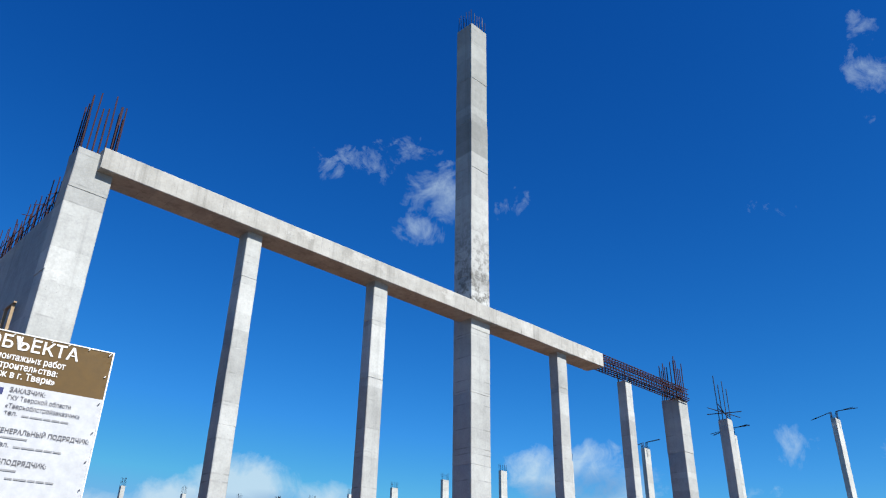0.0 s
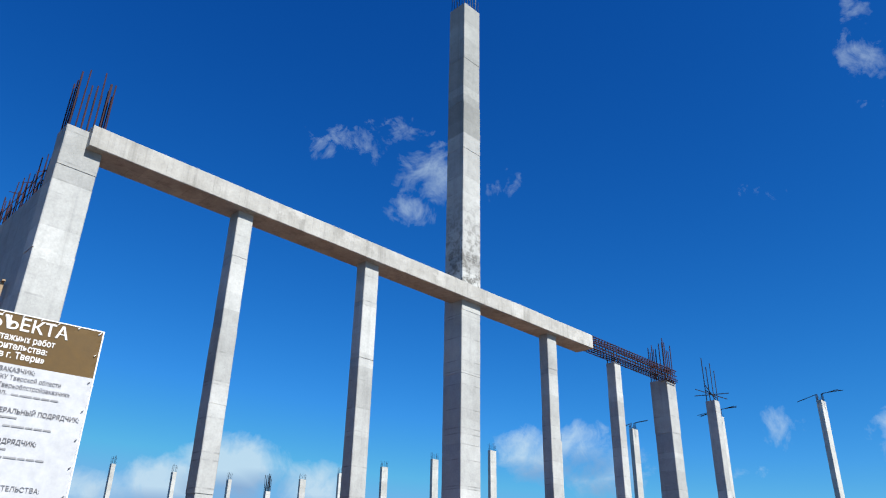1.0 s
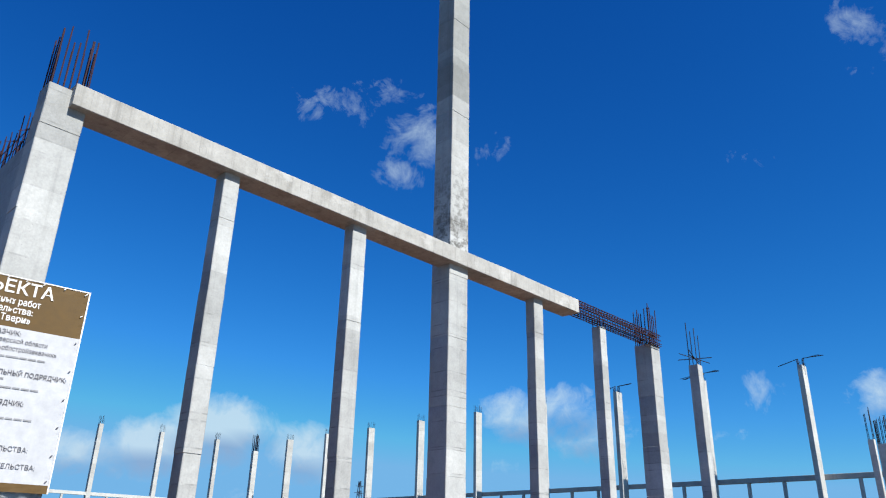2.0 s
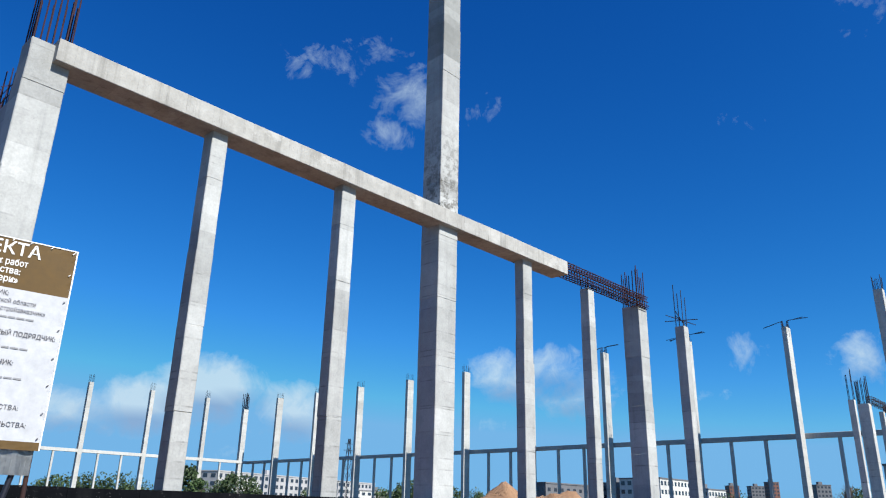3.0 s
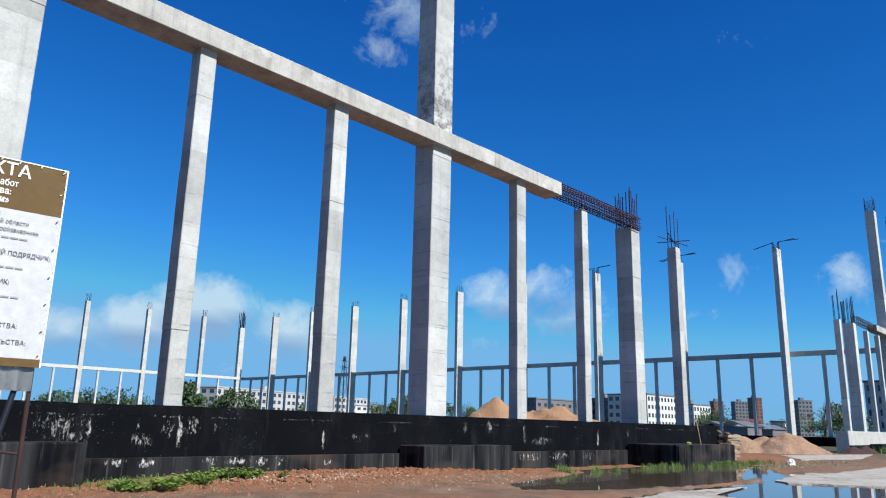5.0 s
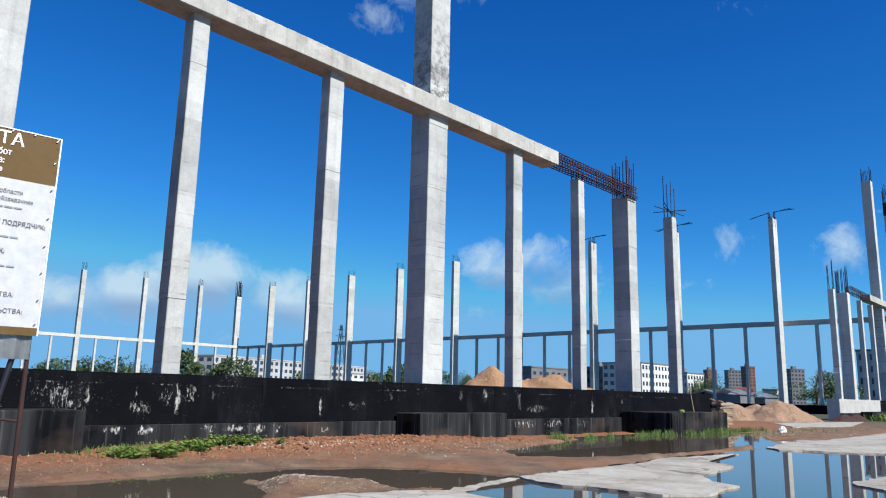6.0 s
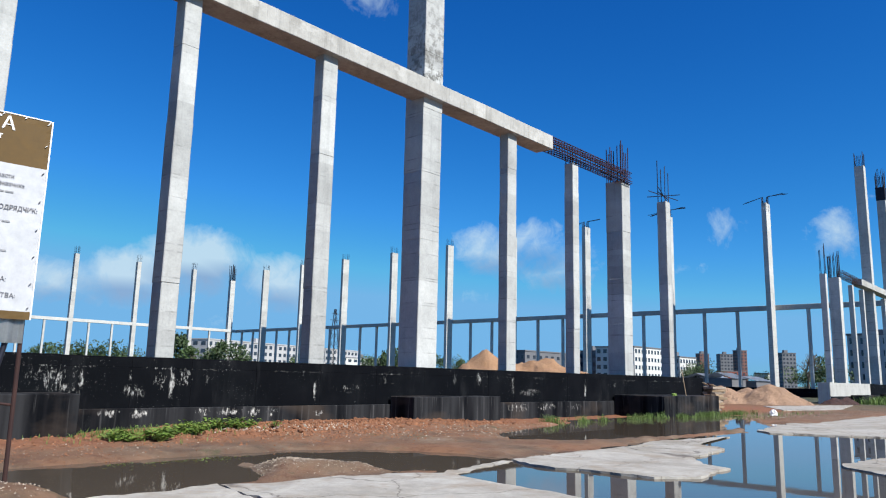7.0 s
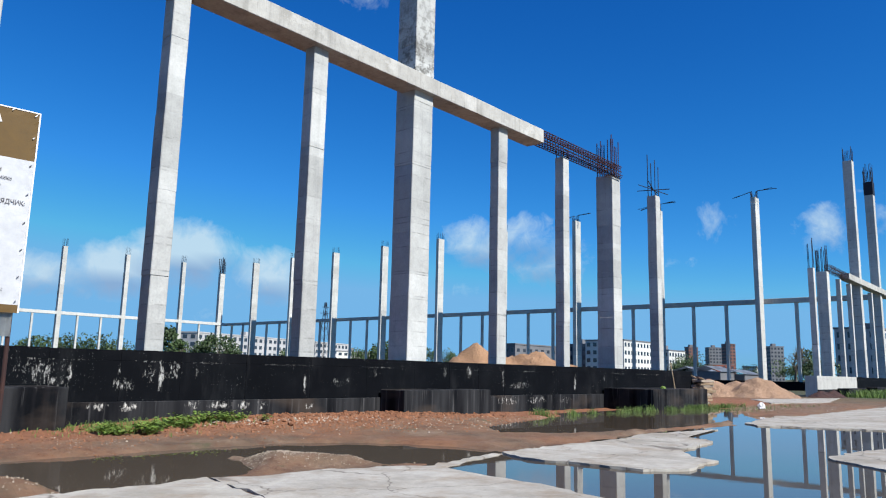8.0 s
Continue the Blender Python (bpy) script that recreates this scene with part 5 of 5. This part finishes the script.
def weed(x, y, s, seed):
    """A low weed: stems and many broad leaves."""
    rnd = random.Random(seed)
    z = float(ground_height(np.array([x]), np.array([y]))[0])
    root = thing("weed", (x, y, z), "low leafy green weed on the earth bank", "weed", "weeds by the wall")
    verts, faces = [], []
    for k in range(9):
        a, reach, h = rnd.uniform(0, 6.28), s * rnd.uniform(0.2, 1.0), s * rnd.uniform(0.25, 0.75)
        tip = Vector((math.cos(a) * reach, math.sin(a) * reach, h))
        bar(root, (0, 0, -0.03), tip, 0.006, WEED, "stem")
        for j in range(9):
            p = tip * rnd.uniform(0.3, 1.05) + Vector((rnd.gauss(0, 0.05), rnd.gauss(0, 0.05), rnd.gauss(0, 0.03)))
            b, L, W = rnd.uniform(0, 6.28), s * rnd.uniform(0.2, 0.36), s * rnd.uniform(0.09, 0.16)
            d, q = Vector((math.cos(b), math.sin(b), rnd.uniform(-0.3, 0.5))), Vector((-math.sin(b), math.cos(b), rnd.uniform(-0.3, 0.3)))
            n0 = len(verts)
            verts += [tuple(p), tuple(p + d * L * 0.5 + q * W), tuple(p + d * L), tuple(p + d * L * 0.5 - q * W)]
            faces.append((n0, n0 + 1, n0 + 2, n0 + 3))
    me = bpy.data.meshes.new("foliage")
    me.from_pydata(verts, [], faces)
    me.materials.append(WEED)
    leaves = new("foliage", me)
    leaves.parent = root
    return root


rnd = random.Random(40)
for k in range(34):
    u = rnd.random()
    weed(8.5 + u * 4.4 + rnd.gauss(0, 0.15), 18.2 + u * 1.0 + rnd.gauss(0, 0.25), rnd.uniform(0.2, 0.42), 300 + k)
for k in range(5):
    weed(rnd.uniform(10.5, 14), rnd.uniform(18.6, 20.2), rnd.uniform(0.2, 0.35), 340 + k)


def tree(x, y, tall, wide, seed, bare=False, name="tree"):
    rnd = random.Random(seed)
    root = thing(name, (x, y, GROUND_Z), "bare branching tree beyond the site" if bare else "leafy green tree behind the building site", "tree", "trees beyond the site")
    trunk = bmesh.new()
    tips = []

    def limb(a, d, length, r, depth):
        b = a + d * length
        m = Matrix.Translation((a + b) / 2) @ (b - a).to_track_quat("Z", "Y").to_matrix().to_4x4()
        bmesh.ops.create_cone(trunk, cap_ends=False, segments=5, radius1=r, radius2=r * 0.6, depth=(b - a).length, matrix=m)
        tips.append(b)
        if depth:
            for _ in range(3 if not bare else 4):
                nd_ = (d + Vector((rnd.gauss(0, 0.5), rnd.gauss(0, 0.5), rnd.uniform(-0.1, 0.45)))).normalized()
                limb(a.lerp(b, rnd.uniform(0.55, 1.0)), nd_, length * rnd.uniform(0.55, 0.8), r * 0.55, depth - 1)

    limb(Vector((0, 0, -0.3)), Vector((0, 0, 1)), tall * 0.38, tall * 0.025, 4 if bare else 3)
    part("trunk", trunk, BARK, root)
    if bare:
        return root
    verts, faces = [], []
    lobes = [(Vector((rnd.gauss(0, 0.27) * wide, rnd.gauss(0, 0.27) * wide, tall * rnd.uniform(0.32, 0.86))), rnd.uniform(0.16, 0.30) * wide) for _ in range(13)]
    for c, r in lobes:
        for _ in range(115):
            u = Vector((rnd.gauss(0, 1), rnd.gauss(0, 1), rnd.gauss(0, 0.8))).normalized() * r * rnd.uniform(0.55, 1.12)
            p = c + u
            s = tall * rnd.uniform(0.014, 0.032)
            q = Euler((rnd.uniform(0, 6.28), rnd.uniform(0, 6.28), 0)).to_matrix()
            b = len(verts)
            for e in ((-1, -0.6, 0), (1, -0.6, 0), (0.8, 0.7, 0.25), (-0.8, 0.7, -0.2)):
                verts.append(tuple(p + q @ (Vector(e) * s)))
            faces.append((b, b + 1, b + 2, b + 3))
    me = bpy.data.meshes.new("crown")
    me.from_pydata(verts, [], faces)
    me.materials.append(LEAF)
    crown = new("crown", me)
    crown.parent = root
    return root


def at(az, dist):
    return -math.sin(radians(az)) * dist, math.cos(radians(az)) * dist


TREES = [(-20.3, 235, 9, 10), (-22.3, 230, 9.5, 10), (-24.2, 236, 10, 11), (-26.2, 240, 8.5, 9), (-23.3, 232, 8.5, 10), (-29.2, 232, 13.5, 9), (-30.0, 228, 10, 7), (-27.8, 250, 8, 8), (-31.6, 225, 9, 7),
         (-32.4, 222, 11, 8), (-33.4, 221, 8, 7), (-38.4, 225, 9, 6), (-37.6, 222, 7, 6), (-43.2, 228, 9, 8), (-44.4, 226, 11, 7), (-45.0, 230, 8, 6), (-49.6, 224, 8, 7), (-50.6, 224, 7, 6), (-47.6, 225, 9, 7),
         (-67.2, 260, 9, 9), (-66.7, 250, 7, 7), (-75.2, 200, 9, 9), (-75.9, 190, 8, 8), (-71.6, 300, 6, 9), (-68.4, 300, 8, 8), (-74.4, 230, 6, 7)]
for k, (az_, d_, tall_, wide_) in enumerate(TREES):
    tree(*at(az_, d_), tall_, wide_, 500 + k)
tree(*at(-74.5, 175), 9.5, 6, 600, True, "bare_tree")


# ---- buildings beyond the site ----
def building(az, dist, wide, deep, tall, floors, bays, mat, label, side_bays=4, turn=0.0, roof=None, plinth=None, window=(0.55, 0.5), category="building", name="apartment_block"):
    """Its near corner stands at that turn and distance; the long front looks to the south (-y)."""
    x, y = at(az, dist)
    root = thing(name, (x, y, GROUND_Z - 0.2), label, category, "town beyond the site")
    root.rotation_euler = (0, 0, radians(turn))
    bm = box(bmesh.new(), 0, wide, 0, deep, 0, tall)
    part("wall", bm, mat, root)
    bm = bmesh.new()
    box(bm, -0.2, wide + 0.2, -0.2, deep + 0.2, tall, tall + 0.5)
    if roof != "plain":
        box(bm, wide * 0.3, wide * 0.3 + 3, deep * 0.4, deep * 0.4 + 3, tall + 0.5, tall + 2.6)
    part("roof", bm, FACADE_GREY if roof is None or roof == "plain" else roof, root)
    fh = tall / floors

    def pane_mesh(w, h, facing):
        b = bmesh.new()
        if facing == "y":
            box(b, -w / 2, w / 2, -0.06, 0.05, -h / 2, h / 2)
        else:
            box(b, -0.06, 0.05, -w / 2, w / 2, -h / 2, h / 2)
        me = bpy.data.meshes.new("window")
        b.to_mesh(me)
        b.free()
        me.materials.append(GLASS_DARK)
        return me

    wa = pane_mesh(wide / bays * window[0], fh * window[1], "y")
    wb = pane_mesh(deep / side_bays * window[0], fh * window[1], "x")
    for f in range(floors):
        z = fh * (f + 0.52)
        for i in range(bays):
            shared("window", wa, root, Matrix.Translation((wide * (i + 0.5) / bays, 0, z)))
        for i in range(side_bays):
            shared("window", wb, root, Matrix.Translation((0, deep * (i + 0.5) / side_bays, z)))
    return root


building(-31.0, 330, 130, 13, 16.0, 5, 34, FACADE_PALE, "long pale five-storey panel apartment block with many windows", 3, turn=18, roof=FACADE_PALE)
building(-62.9, 300, 25, 17, 15.6, 5, 9, FACADE_WHITE, "white five-storey block with rows of small windows", 6)
building(-60.3, 320, 16, 14, 14.5, 4, 5, FACADE_GREY, "grey office block with dark windows", 4)
building(-54.8, 290, 34, 10, 13.0, 3, 8, FACADE_GREY, "low grey building with a flat roof", 4, roof="plain", window=(0.45, 0.3))
building(-66.1, 350, 18, 10, 13.5, 4, 6, FACADE_WHITE, "white block seen between the columns", 3)
building(-67.5, 720, 9, 8, 29.0, 10, 3, FACADE_BROWN, "brown brick tower block", 3, turn=-40)
building(-66.9, 820, 9, 8, 27.0, 9, 3, FACADE_GREY, "grey tower block far away", 3, turn=-40)
building(-68.9, 740, 15, 9, 29.5, 10, 5, FACADE_GREY, "grey high-rise apartment tower", 3, turn=-45)
building(-70.05, 715, 9, 8, 32.0, 11, 3, FACADE_BROWN, "red-brown brick apartment tower", 3, turn=-40)
building(-68.9, 560, 18, 9, 11.0, 3, 6, FACADE_RED, "low red brick building before the towers", 3, turn=-45, roof="plain")
building(-72.95, 640, 11, 8, 27.0, 9, 4, FACADE_GREY, "dark grey high-rise apartment tower", 3, turn=-45)
building(-72.0, 300, 7, 5, 6.0, 1, 4, FACADE_WHITE, "low white flat-roofed storage shed", 2, roof="plain", window=(0.2, 0.2), name="shed")
building(-79.6, 215, 60, 10, 15.0, 5, 12, FACADE_PALE, "pale apartment block with dark windows beyond the columns", 4)
building(-40.8, 420, 60, 12, 12.0, 4, 14, FACADE_WHITE, "white apartment block behind trees", 3)


def shed(az, dist, wide, deep, tall, label):
    x, y = at(az, dist)
    root = thing("shed", (x, y, GROUND_Z - 0.2), label, "shed", "low sheds")
    part("wall", box(bmesh.new(), 0, wide, 0, deep, 0, tall), FACADE_GREY, root)
    bm = bmesh.new()
    a = [bm.verts.new(p) for p in ((-0.4, -0.4, tall), (wide + 0.4, -0.4, tall), (wide + 0.4, deep / 2, tall * 1.45), (-0.4, deep / 2, tall * 1.45), (-0.4, deep + 0.4, tall), (wide + 0.4, deep + 0.4, tall))]
    bm.faces.new((a[0], a[1], a[2], a[3]))
    bm.faces.new((a[3], a[2], a[5], a[4]))
    bmesh.ops.solidify(bm, geom=bm.faces[:], thickness=0.12)
    part("roof", bm, ROOF_GREY, root, "grey corrugated sheet roof")
    return root


shed(-68.2, 240, 16, 9, 3.6, "low shed with a grey sheet roof")
shed(-69.6, 235, 12, 9, 3.8, "low shed with a pale blue sheet roof")
shed(-71.2, 245, 14, 9, 3.2, "low grey shed beyond the heap")


def pylon(az, dist, tall):
    """A lattice mast: four legs, cross-arms and zigzag bracing."""
    x, y = at(az, dist)
    root = thing("pylon", (x, y, GROUND_Z), "grey steel lattice power pylon with cross-arms", "pylon")
    for sx in (-1, 1):
        for sy in (-1, 1):
            bar(root, (sx * 2.6, sy * 2.6, 0), (sx * 0.35, sy * 0.35, tall), 0.16, DARK_STEEL, "leg")
    n = 9
    for k in range(n):
        z0, z1 = tall * k / n, tall * (k + 1) / n
        w0, w1 = 2.6 - 2.25 * k / n, 2.6 - 2.25 * (k + 1) / n
        for s in (-1, 1):
            bar(root, (-w0, s * w0, z0), (w1, s * w1, z1), 0.09, DARK_STEEL, "brace")
            bar(root, (s * w0, -w0, z0), (s * w1, w1, z1), 0.09, DARK_STEEL, "brace")
    for z, w in ((tall * 0.72, 4.2), (tall * 0.84, 3.4), (tall * 0.93, 2.4)):
        bar(root, (-w, 0, z), (w, 0, z), 0.13, DARK_STEEL, "cross_arm")
    return root


pylon(-40.2, 400, 37.0)
